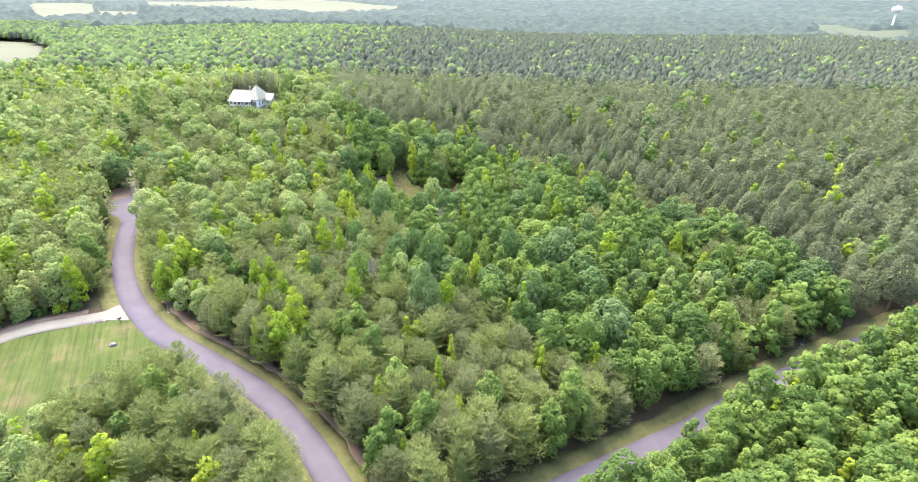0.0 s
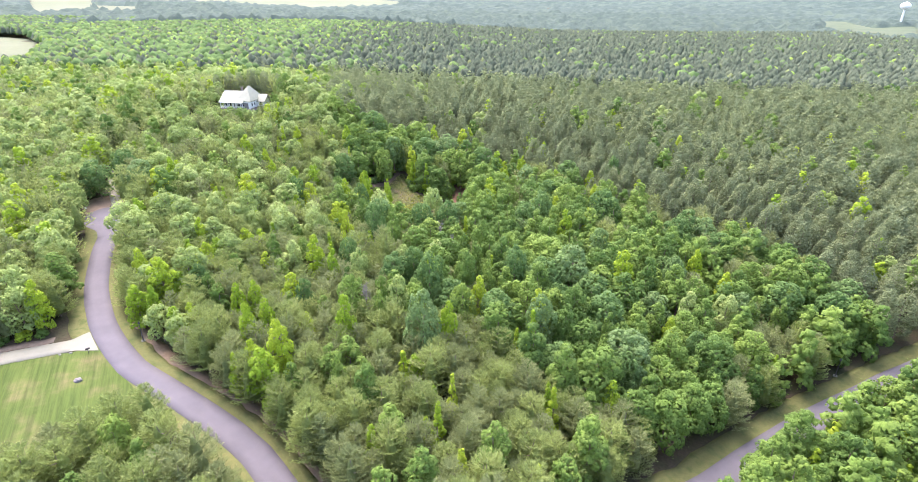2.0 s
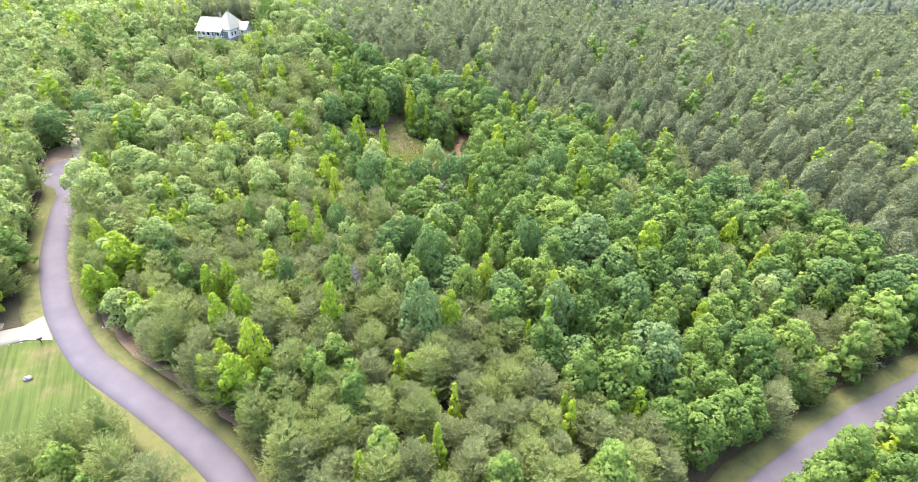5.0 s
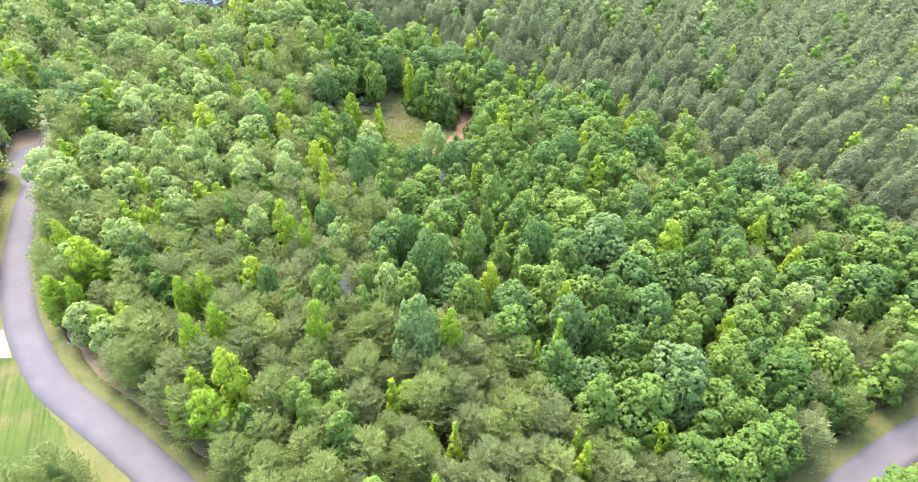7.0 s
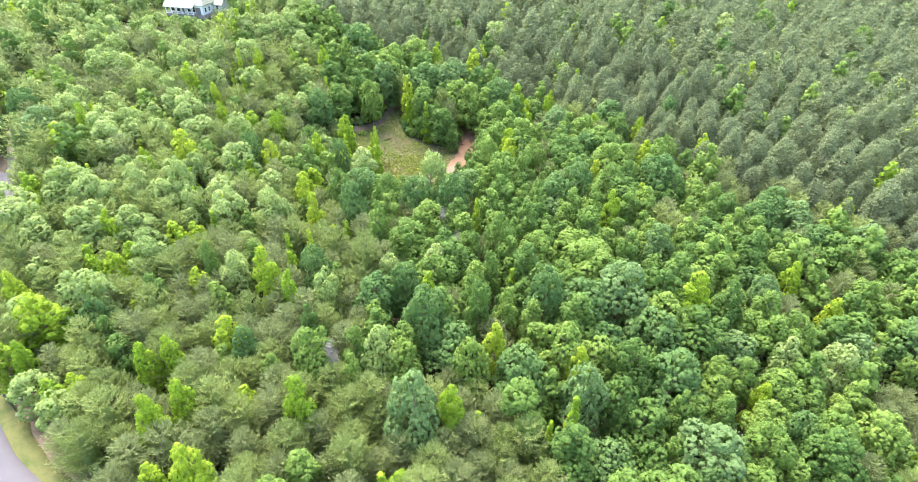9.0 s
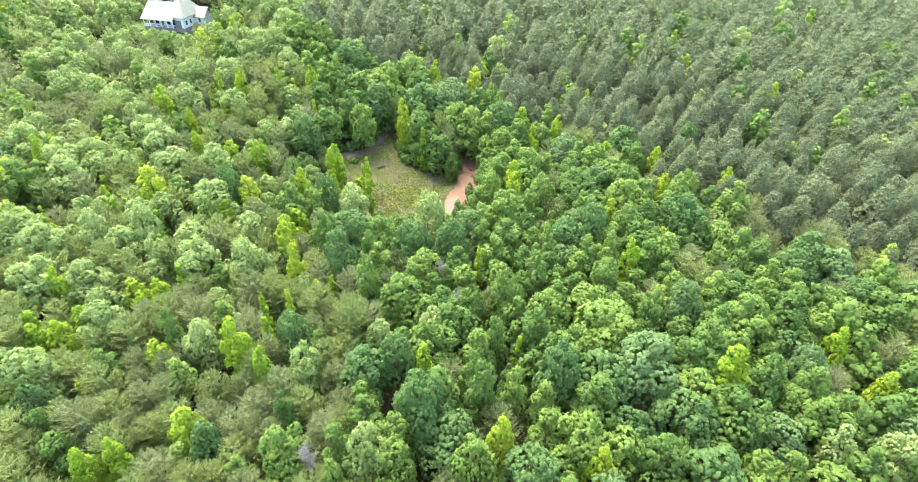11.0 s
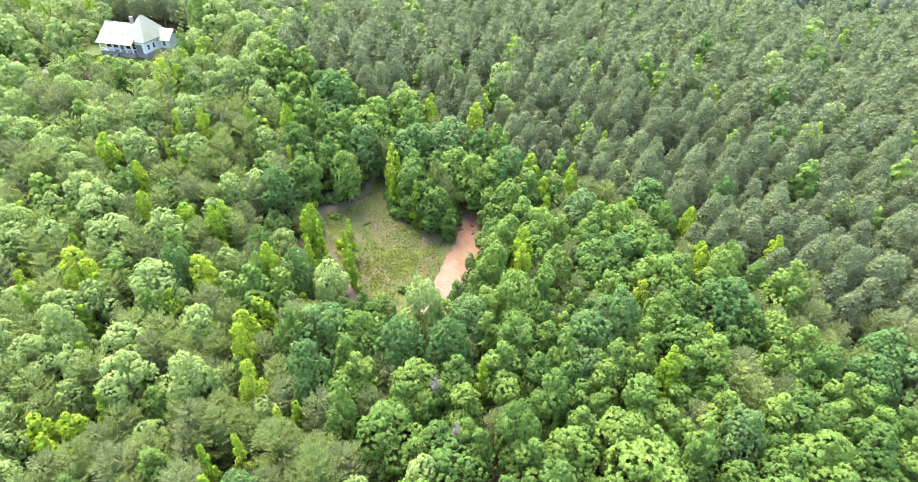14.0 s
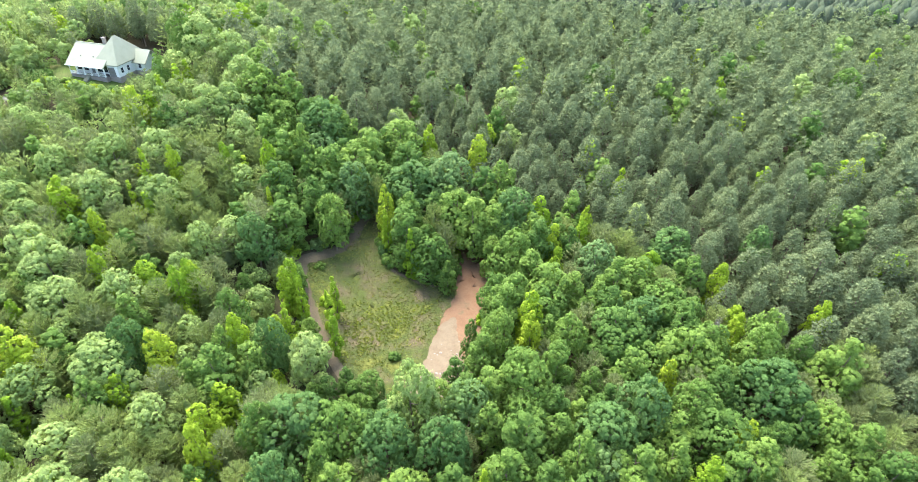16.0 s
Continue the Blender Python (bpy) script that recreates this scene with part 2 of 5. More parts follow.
# ---- the lie of the land ----
def land(x, y):
    """Height of the ground: it falls to the creek side, rises to the house and rolls far off."""
    x, y = np.asarray(x, float), np.asarray(y, float)
    hill = lambda cx, cy, s: np.exp(-((x - cx) ** 2 + (y - cy) ** 2) / (2 * s * s))
    z = -1.58 - 6.79 * np.tanh(x / 150) + 8.73 * np.tanh((y - 150) / 250)
    z = z + 12.3 * hill(-119, 303, 52) + 2.6 * hill(-118, 188, 22) - 7.21 * hill(75, 115, 45) - 7.76 * hill(-10, 225, 40) + 2.11 * hill(60, 330, 70)
    far = np.clip((np.hypot(x, y) - 600) / 900, 0, 1)
    return z + far * (9 * np.sin(x / 310 + 1) * np.cos(y / 420) - 6)


def inside(x, y, poly):
    x, y = np.asarray(x, float), np.asarray(y, float)
    ok = np.zeros(x.shape, bool)
    for (x0, y0), (x1, y1) in zip(poly, poly[1:] + poly[:1]):
        ok ^= ((y0 > y) != (y1 > y)) & (x < (x1 - x0) * (y - y0) / (y1 - y0 + 1e-12) + x0)
    return ok


def from_line(x, y, line):
    """Distance to a line of points in plan."""
    x, y = np.asarray(x, float), np.asarray(y, float)
    best = np.full(x.shape, 1e9)
    for (x0, y0), (x1, y1) in zip(line, line[1:]):
        dx, dy = x1 - x0, y1 - y0
        t = np.clip(((x - x0) * dx + (y - y0) * dy) / (dx * dx + dy * dy), 0, 1)
        best = np.minimum(best, np.hypot(x - x0 - t * dx, y - y0 - t * dy))
    return best


def smooth_line(line, step=2.0):
    """The line rounded by a Catmull-Rom curve and cut into even steps."""
    p = np.array([line[0], *line, line[-1]], float)
    out = []
    for i in range(1, len(p) - 2):
        a, b, c, d = p[i - 1 : i + 3]
        n = max(2, int(np.linalg.norm(c - b) / step))
        for k in range(n):
            t = k / n
            out.append(0.5 * (2 * b + (c - a) * t + (2 * a - 5 * b + 4 * c - d) * t * t + (3 * b - a - 3 * c + d) * t ** 3))
    return np.array([*out, p[-2]])


LANE = [(-8, 61), (-14, 70), (-20.3, 78.3), (-26.2, 85.8), (-34.3, 94.3), (-38, 97.4), (-44.6, 102), (-56, 108.8), (-68.4, 115.8), (-72.2, 118.6), (-78, 123.7), (-84.7, 130.6), (-89.2, 136.3), (-93.2, 141.8), (-96.9, 147.6), (-101.3, 156), (-105.6, 165.4), (-108.2, 172.7), (-112.5, 182)]
ROAD = [(-330, -150), (-200, -62), (-110, -3), (-60, 29), (-25, 50), (0, 67.2), (19.5, 80), (27.5, 85.2), (41.5, 94.4), (49.2, 99.2), (62, 108.4), (79.5, 119.4), (97.2, 128.2), (109.7, 134), (142, 146), (190, 155), (260, 156)]
DRIVE = [(-87.6, 123.0), (-91, 121.4), (-96.2, 119), (-101.5, 116.3), (-105.5, 112.6), (-112, 106), (-120, 98), (-134, 90)]
HOUSE_DRIVE = [(-115, 188), (-117, 193), (-122.9, 201.4), (-129.7, 211.5), (-137, 228), (-140, 250), (-137, 270), (-128, 284)]
BULB = (-114.2, 183.8, 7.4)
CLEARING = [(-30.5, 257), (-24.5, 256), (-23, 242), (-18.5, 238), (-8.5, 236), (-6.5, 248), (0, 248), (2.8, 232), (2, 219), (-1, 207), (-8, 201.5), (-18, 202), (-28, 209), (-36, 222), (-42.5, 236.5), (-34.5, 244)]
LAWN = [(-81, 122.3), (-92, 118.5), (-104.5, 110.8), (-114, 99), (-120, 74), (-86, 74), (-80, 82), (-70, 88), (-58, 98), (-62, 107), (-68, 112), (-75, 118)]
SAND = [(-118, 191), (-121, 184), (-126, 188), (-128, 196), (-122.5, 199)]
YARD = [(-131, 286), (-122, 282.5), (-104, 280), (-97, 288), (-96, 304), (-104, 310), (-124, 311), (-133, 303), (-134, 296)]
BACK = [(-130, 308), (-97, 306), (-97, 315), (-128, 318)]
BELT = [(-70, 294), (-27, 278), (7, 255), (40, 225), (75, 200), (94, 175), (106, 154), (107, 138), (70, 125), (43, 104), (36, 106), (35, 114), (17, 118), (0, 138), (-15, 132), (-25, 177), (-36, 220), (-52, 256)]
FIELDS = [[(-623, 766), (-552, 734), (-424, 592), (-346, 461), (-365, 449), (-378, 448), (-646, 766)], [(-2429, 3235), (-2162, 3179), (-1608, 2532), (-756, 1181), (-838, 1130)], [(-1307, 2053), (-1089, 1939), (-671, 1199), (-765, 1204)], [(-2146, 3904), (-1547, 4408), (-703, 3460), (-345, 2768), (-225, 1970), (-426, 1759), (-599, 1709), (-1073, 1951)], [(823, 1439), (862, 1423), (804, 1228), (903, 1242), (654, 884), (616, 909), (617, 1075)]]


def strip(name, line, left, right, lift, material, step=2.0, thick=0.25, jitter=0.0, seed=3):
    """A band that follows a line over the ground, with real edges. left, right: metres from the line (right is positive)."""
    c = smooth_line(line, step)
    d = np.gradient(c, axis=0)
    d /= np.linalg.norm(d, axis=1)[:, None]
    nrm = np.stack([d[:, 1], -d[:, 0]], 1)
    rng = np.random.default_rng(seed)
    cols = max(2, int((right - left) / 1.5) + 1)
    offs = np.linspace(left, right, cols)
    rows = []
    for k, o in enumerate(offs):
        j = rng.normal(0, jitter, len(c)) if k in (0, cols - 1) and jitter else np.zeros(len(c))
        p = c + nrm * (o + j)[:, None]
        rows.append(np.column_stack([p, land(p[:, 0], p[:, 1]) + lift]))
    low = lambda r: r - np.array([0, 0, thick])
    rows = np.array([low(rows[0]), *rows, low(rows[-1])])
    n, m = rows.shape[:2]
    i, j = np.meshgrid(np.arange(n - 1), np.arange(m - 1), indexing="ij")
    q = np.stack([i * m + j, i * m + j + 1, (i + 1) * m + j + 1, (i + 1) * m + j], -1).reshape(-1, 4)
    return new(name, mesh_np(name, rows.reshape(-1, 3), q, None, material))


def patch(name, poly, lift, material, cell=1.2, wobble=0.5, seed=5):
    """A piece of ground with a ragged outline, laid on the land."""
    p = np.array(poly, float)
    rng = np.random.default_rng(seed)
    x0, y0 = p.min(0) - 1
    x1, y1 = p.max(0) + 1
    cell = max(cell, (x1 - x0) / 90)
    xs, ys = np.arange(x0, x1 + cell, cell), np.arange(y0, y1 + cell, cell)
    X, Y = np.meshgrid(xs, ys, indexing="ij")
    X = X + rng.normal(0, cell * wobble * 0.4, X.shape)
    Y = Y + rng.normal(0, cell * wobble * 0.4, Y.shape)
    Z = land(X, Y) + lift
    n, m = X.shape
    i, j = np.meshgrid(np.arange(n - 1), np.arange(m - 1), indexing="ij")
    q = np.stack([i * m + j, (i + 1) * m + j, (i + 1) * m + j + 1, i * m + j + 1], -1).reshape(-1, 4)
    cx, cy = X.ravel()[q].mean(1), Y.ravel()[q].mean(1)
    q = q[inside(cx, cy, poly)]
    used, q2, count = np.unique(q, return_inverse=True, return_counts=True)
    v = np.stack([X.ravel(), Y.ravel(), Z.ravel()], 1)[used]
    rim = np.where(count < 4)[0]
    if cell < 3:
        edge = smooth_line([*poly, poly[0]], 0.4)
        edge = edge + rng.normal(0, wobble * 0.25, edge.shape)
        for k in rim:
            v[k, :2] = edge[((edge - v[k, :2]) ** 2).sum(1).argmin()]
        v[rim, 2] = land(v[rim, 0], v[rim, 1]) + lift
    return new(name, mesh_np(name, v, q2.reshape(-1, 4), None, material))


def slab(name, poly, lift, material, thick=0.2):
    """A flat paved piece with straight edges, lying on the land."""
    bm = bmesh.new()
    top = [bm.verts.new((x, y, float(land(x, y)) + lift)) for x, y in poly]
    low = [bm.verts.new((x, y, float(land(x, y)) + lift - thick)) for x, y in poly]
    bmesh.ops.triangulate(bm, faces=[bm.faces.new(top)])
    for k in range(len(poly)):
        k2 = (k + 1) % len(poly)
        bm.faces.new((top[k2], top[k], low[k], low[k2]))
    bmesh.ops.recalc_face_normals(bm, faces=bm.faces)
    me = bpy.data.meshes.new(name)
    bm.to_mesh(me)
    bm.free()
    me.materials.append(material)
    return new(name, me)


def spread(lo, hi, a, b, step, grow=1.13):
    """Even steps from a to b, widening out to lo and hi."""
    mid = list(np.arange(a, b, step)) + [b]
    up, s = [], step
    while mid[-1] + sum(up) < hi:
        s *= grow
        up.append(s)
    right = b + np.cumsum(up)
    down, s = [], step
    while a - sum(down) > lo:
        s *= grow
        down.append(s)
    left = a - np.cumsum(down)
    return np.array([*left[::-1], *mid, *right])


xs, ys = spread(-4800, 4800, -140, 125, 3.0), spread(-1500, 4900, 55, 320, 3.0)
X, Y = np.meshgrid(xs, ys, indexing="ij")
n, m = X.shape
i, j = np.meshgrid(np.arange(n - 1), np.arange(m - 1), indexing="ij")
q = np.stack([i * m + j, (i + 1) * m + j, (i + 1) * m + j + 1, i * m + j + 1], -1).reshape(-1, 4)
ground = new("ground", mesh_np("ground", np.stack([X, Y, land(X, Y)], -1), q, None, M_FLOOR, True))
tagged(ground, "forest floor of leaf litter and low undergrowth on rolling land", "ground", kind="structure")

tagged(strip("road", ROAD, -3.0, 3.0, 0.12, M_ASPHALT), "grey asphalt road running straight past the woods", "road", kind="structure")
tagged(strip("road", LANE, -2.85, 2.85, 0.135, M_ASPHALT), "curving worn grey asphalt lane through the woods", "road", kind="structure")
tagged(strip("verge", LANE[1:], 4.6, 8.0, 0.04, M_STRAW, jitter=0.5, seed=1), "strip of reddish pine straw under the trees' edge", "ground", kind="structure")
tagged(strip("verge", LANE[1:], -6.6, 5.6, 0.07, M_VERGE, jitter=0.25, seed=2), "yellow-green grass verge along the lane", "grass", kind="structure")
tagged(strip("verge", ROAD, -7.0, 5.5, 0.05, M_VERGE, jitter=0.3, seed=4), "olive grass verge along the road", "grass", kind="structure")
tagged(strip("driveway", DRIVE, -2.3, 2.3, 0.15, M_CONCRETE), "pale concrete driveway joining the lane", "driveway", kind="structure")
tagged(strip("driveway", HOUSE_DRIVE, -1.7, 1.7, 0.10, M_CONCRETE), "narrow pale concrete drive climbing to the house", "driveway", kind="structure")
MOUTH = [(-80.6, 121.9), (-82.0, 123.4), (-84.4, 125.9), (-86.6, 128.3), (-87.6, 127.0), (-88.6, 125.3), (-89.6, 124.3), (-88.0, 120.6), (-85.6, 121.4), (-83.0, 121.6)]
tagged(slab("driveway", MOUTH, 0.142, M_CONCRETE), "flared concrete mouth of the driveway", "driveway", kind="structure")
tagged(patch("lawn", LAWN, 0.085, M_LAWN, 1.5), "striped mown lawn beside the concrete driveway", "lawn", kind="structure")
tagged(strip("ground_bed", DRIVE[1:], 2.32, 4.9, 0.09, M_SAND, 1.0, 0.1, 0.25, 6), "bed of pale reddish soil along the driveway", "ground", kind="structure")
tagged(patch("sandy_pad", SAND, 0.09, M_SAND, 0.8), "pale sandy parking patch beside the turning circle", "ground", kind="structure")
INNER = [(-17.5 + (x + 17.5) * 0.88, 228 + (y - 228) * 0.9) for x, y in CLEARING]
M_RIM = surface("leaf_litter", [(0.3, (0.105, 0.080, 0.050)), (0.7, (0.150, 0.118, 0.074))], [(0.25, (0.6, 0.6, 0.6)), (0.75, (1.1, 1.1, 1.1))], 0.4, 4.0, bumped=0.8, dist=0.08)
tagged(patch("clearing_edge", CLEARING, 0.045, M_RIM, 1.0), "brown pine straw round the rim of the clearing", "ground", kind="structure")
tagged(patch("clearing", INNER, 0.07, M_MEADOW, 1.0, 0.9), "clearing of rough dry grass between the trees", "grass", kind="structure")
DIRT = [(-6.5, 248), (0, 248), (2.7, 232), (1.9, 222), (-1.0, 215), (-7.5, 213), (-9.0, 219), (-8.5, 225), (-5.8, 234)]
tagged(patch("dirt_track", DIRT, 0.11, M_DIRT, 0.8, 1.1), "bare orange soil track across the clearing", "track", kind="structure")
PALE = [(-8.6, 224), (-5.6, 226.5), (-4.6, 221), (-3.2, 215.5), (-3.6, 209), (-7.5, 205), (-13.5, 205.5), (-11.5, 211), (-10.4, 217)]
tagged(patch("sandy_wash", PALE, 0.15, M_SAND, 0.7, 0.5), "pale washed sand at the lower end of the soil track", "ground", kind="structure")
tagged(patch("yard", YARD, 0.06, M_LAWN, 1.5), "grassy yard round the white house", "grass", kind="structure")
M_PASTURE = surface("rough_pasture", [(0.3, (0.055, 0.078, 0.038)), (0.7, (0.078, 0.096, 0.048))], [(0.25, (0.8, 0.8, 0.8)), (0.75, (1.1, 1.1, 1.1))], 0.012, 0.1)
for f in FIELDS[:4]:
    tagged(patch("field", f, 1.5, M_FIELD, 15.0), "pale hay field beyond the woods", "field", kind="structure")
tagged(patch("field", FIELDS[4], 1.5, M_PASTURE, 15.0), "green pasture below the water tower", "field", kind="structure")
M_WATER, _n, _l, _b = mat("lake_water", 0.15, 0.5)
_b.inputs["Base Color"].default_value = (0.30, 0.34, 0.36, 1)
tagged(patch("water", [(820, 4300), (1500, 4250), (1560, 4650), (900, 4700)], 26.0, M_WATER, 30.0), "pale lake glinting near the horizon", "lake", kind="structure")
CIRCLE = [(-110.8, 171.5), (-113.2, 174.6), (-118.2, 177.4), (-121.5, 183), (-120.3, 188.5), (-115.5, 191.1), (-110, 190), (-107.2, 186.5), (-106.4, 181), (-105.6, 173.9)]
tagged(patch("turning_circle", CIRCLE, 0.155, M_ASPHALT, 0.9, 0.0), "asphalt turning circle at the end of the lane", "road", kind="structure")


# ---- trees ----
def ico(sub):
    bm = bmesh.new()
    bmesh.ops.create_icosphere(bm, subdivisions=sub, radius=1)
    v = np.array([p.co[:] for p in bm.verts])
    f = np.array([[p.index for p in t.verts] for t in bm.faces])
    bm.free()
    return v, f


ICO = {1: ico(1), 2: ico(2), 3: ico(3)}


def sprays(rng, p, nrm, size, slim=0.75, droop=0.18):
    """A small folded spray of leaves at each place, facing along nrm."""
    k = len(p)
    t = rng.normal(size=(k, 3))
    u = np.cross(nrm, t)
    u /= np.linalg.norm(u, axis=1)[:, None] + 1e-9
    w = np.cross(nrm, u)
    s = size[:, None]
    v = np.stack([p - u * s, p - w * s * slim - nrm * s * droop * 2, p + u * s, p + w * s * slim - nrm * s * droop * 2], 1)
    return v.reshape(-1, 3), np.arange(4 * k).reshape(-1, 4)


def broad_crown(seed, R, low, top, prof, puffs, n_leaf, size, core, petals=6, loose=2):
    """Corners, leaf tufts and inner boughs of a broadleaf crown. prof(h): width at height share h; n_leaf tufts of radius size."""
    rng = np.random.default_rng(seed)
    h = np.clip((np.arange(puffs) + 0.5) / puffs + rng.normal(0, 0.05, puffs), 0, 1)
    ang = np.arange(puffs) * 2.4 + rng.normal(0, 0.5, puffs)
    wide = np.array([prof(a) for a in h]) * R
    r = R * rng.uniform(0.27, 0.46, puffs) * (0.6 + 0.4 * wide / R)
    d = np.maximum(wide - r * 0.85, 0) * rng.uniform(0.7, 1.15, puffs)
    c = np.column_stack([d * np.cos(ang), d * np.sin(ang), low + (top - low) * h - r * h * 0.9 + r * (1 - h) * 0.6])
    # where the tufts sit: on the outside of the boughs, none inside another
    pts, nr = [], []
    while sum(len(a) for a in pts) < n_leaf * 2.6:
        k = rng.choice(puffs, 1500, p=r ** 2 / (r ** 2).sum())
        u = rng.normal(size=(1500, 3))
        u /= np.linalg.norm(u, axis=1)[:, None]
        p = c[k] + u * r[k][:, None]
        away = np.linalg.norm(p[:, None] - c[None], axis=2) / r[None]
        away[np.arange(1500), k] = 9
        ok = (away.min(1) > 0.97) & (u[:, 2] > -0.5)
        pts.append(p[ok])
        nr.append(u[ok])
    p, nr = np.concatenate(pts), np.concatenate(nr)
    # thin them to an even spread
    keep = []
    gap = size * 0.95
    for a in range(len(p)):
        if not keep or ((p[keep] - p[a]) ** 2).sum(1).min() > gap * gap:
            keep.append(a)
        if len(keep) == n_leaf:
            break
    p, nr = p[keep], nr[keep]
    k = len(p)
    brush = prof is cone
    nr = nr + rng.normal(0, 0.18, nr.shape) + np.array([0, 0, 1.0 if brush else 0.3])
    nr /= np.linalg.norm(nr, axis=1)[:, None]
    u = np.cross(nr, rng.normal(size=(k, 3)))
    u /= np.linalg.norm(u, axis=1)[:, None] + 1e-9
    w = np.cross(nr, u)
    s = (size * rng.uniform(0.75, 1.3, k))[:, None, None]
    a_tip = 2 * math.pi * (np.arange(petals)[None] + rng.uniform(-0.25, 0.25, (k, petals))) / petals
    a_in = 2 * math.pi * (np.arange(petals)[None] + 0.5 + rng.uniform(-0.15, 0.15, (k, petals))) / petals
    ring = lambda ang_, out, fall: p[:, None] + s * (out[..., None] * (np.cos(ang_)[..., None] * u[:, None] + np.sin(ang_)[..., None] * w[:, None]) + fall[..., None] * nr[:, None])
    tip = ring(a_tip, rng.uniform(0.8, 1.15, (k, petals)) * (0.8 if brush else 1), rng.uniform(-0.65, -0.1, (k, petals)) + (1.0 if brush else 0))
    inn = ring(a_in, rng.uniform(0.5, 0.75, (k, petals)) * (0.7 if brush else 1), rng.uniform(-0.3, 0.1, (k, petals)))
    mid = p[:, None] + s * nr[:, None] * (rng.uniform(0.35, 0.65, (k, 1, 1)) - (0.7 if brush else 0))
    tv = np.concatenate([mid, tip, inn], 1).reshape(-1, 3)
    base = np.arange(k)[:, None] * (1 + 2 * petals)
    ks = np.arange(petals)[None]
    tq = np.stack([base + 0 * ks, base + 1 + petals + (ks - 1) % petals, base + 1 + ks, base + 1 + petals + ks], -1).reshape(-1, 4)
    # single sprays that break up the outline
    m = k * loose
    a = rng.integers(k, size=m)
    lp = p[a] + rng.normal(0, size * 0.55, (m, 3)) + nr[a] * size * 0.25
    ln = nr[a] + rng.normal(0, 0.7 if brush else 0.35, (m, 3))
    ln /= np.linalg.norm(ln, axis=1)[:, None]
    lv, lq = sprays(rng, lp, ln, rng.uniform(0.28, 0.46, m) * size)
    v, q = np.concatenate([tv, lv]), np.concatenate([tq, lq + len(tv)])
    # the boughs inside
    iv, it = ICO[core]
    bv = c[:, None] + iv[None] * (r * 0.84)[:, None, None] * rng.uniform(0.9, 1.06, (puffs, len(iv), 1))
    bt = it[None] + (np.arange(puffs) * len(iv))[:, None, None]
    mids = bv.reshape(-1, 3)[bt.reshape(-1, 3)].mean(1)
    inside_other = (np.linalg.norm(mids[:, None] - c[None], axis=2) / r[None] < 0.72).sum(1) > 0
    return v, q, bv.reshape(-1, 3), bt.reshape(-1, 3)[~inside_other]


def pine_crown(seed, R, low, top, whorls, per, n_leaf, size, core, rise=0.35, blunt=0.75, slim=(0.12, 0.22), sweep=0.4):
    """Corners, needle sprays and inner mass of a pine crown of upswept boughs in whorls."""
    rng = np.random.default_rng(seed)
    boughs = []
    for a in range(whorls):
        h = (a + rng.uniform(0.2, 0.8)) / whorls
        for b in range(per):
            g = 2 * math.pi * (b / per) + a * 1.1 + rng.normal(0, 0.25)
            long = R * (1 - h ** 1.4) ** blunt * rng.uniform(0.72, 1.15) + 0.25
            lift = rise + 0.5 * h + rng.normal(0, 0.08)
            boughs.append((low + (top - low) * h * 0.93, g, long, lift))
    boughs = np.array(boughs)
    k = rng.choice(len(boughs), n_leaf, p=boughs[:, 2] / boughs[:, 2].sum())
    z, g, long, lift = boughs[k].T
    s = np.sqrt(rng.uniform(0.12, 1, n_leaf))
    side = rng.normal(0, 0.19, n_leaf) * long * s
    out = np.column_stack([np.cos(g), np.sin(g), lift])
    sw = np.column_stack([-np.sin(g), np.cos(g), np.zeros(n_leaf)])
    base = np.column_stack([np.zeros(n_leaf), np.zeros(n_leaf), z]) + out * (long * s)[:, None] + sw * side[:, None]
    base[:, 2] += 0.25 * long * s ** 2 + rng.normal(0, 0.12, n_leaf)
    aim = out * 0.9 + sw * (side / (long + 0.1) * 3)[:, None] + np.array([0, 0, sweep]) + rng.normal(0, 0.3, (n_leaf, 3))
    aim /= np.linalg.norm(aim, axis=1)[:, None]
    u = np.cross(aim, rng.normal(0, 0.5, (n_leaf, 3)) + np.array([0, 0, 1.0]))
    u /= np.linalg.norm(u, axis=1)[:, None] + 1e-9
    L = (rng.uniform(0.7, 1.35, n_leaf) * size)[:, None]
    W = L * rng.uniform(*slim, n_leaf)[:, None]
    v = np.stack([base - aim * L * 0.35, base + u * W + aim * L * 0.15, base + aim * L, base - u * W + aim * L * 0.15], 1).reshape(-1, 3)
    q = np.arange(4 * n_leaf).reshape(-1, 4)
    iv, it = ICO[core]
    mid = low + (top - low) * 0.3
    hh = np.clip((iv[:, 2] + 1) / 2, 0, 1)
    rr = R * 0.4 * (1 - hh ** 1.5) ** 0.8 + 0.12
    flat = iv[:, :2] / (np.linalg.norm(iv[:, :2], axis=1)[:, None] + 1e-6)
    full = np.minimum(1, np.linalg.norm(iv[:, :2], axis=1) * 2.2)
    jig = rng.uniform(0.7, 1.2, len(iv))
    iv = np.column_stack([flat * (rr * full * jig)[:, None], low + 0.4 + (top - low) * 0.78 * hh])
    return v, q, iv, it


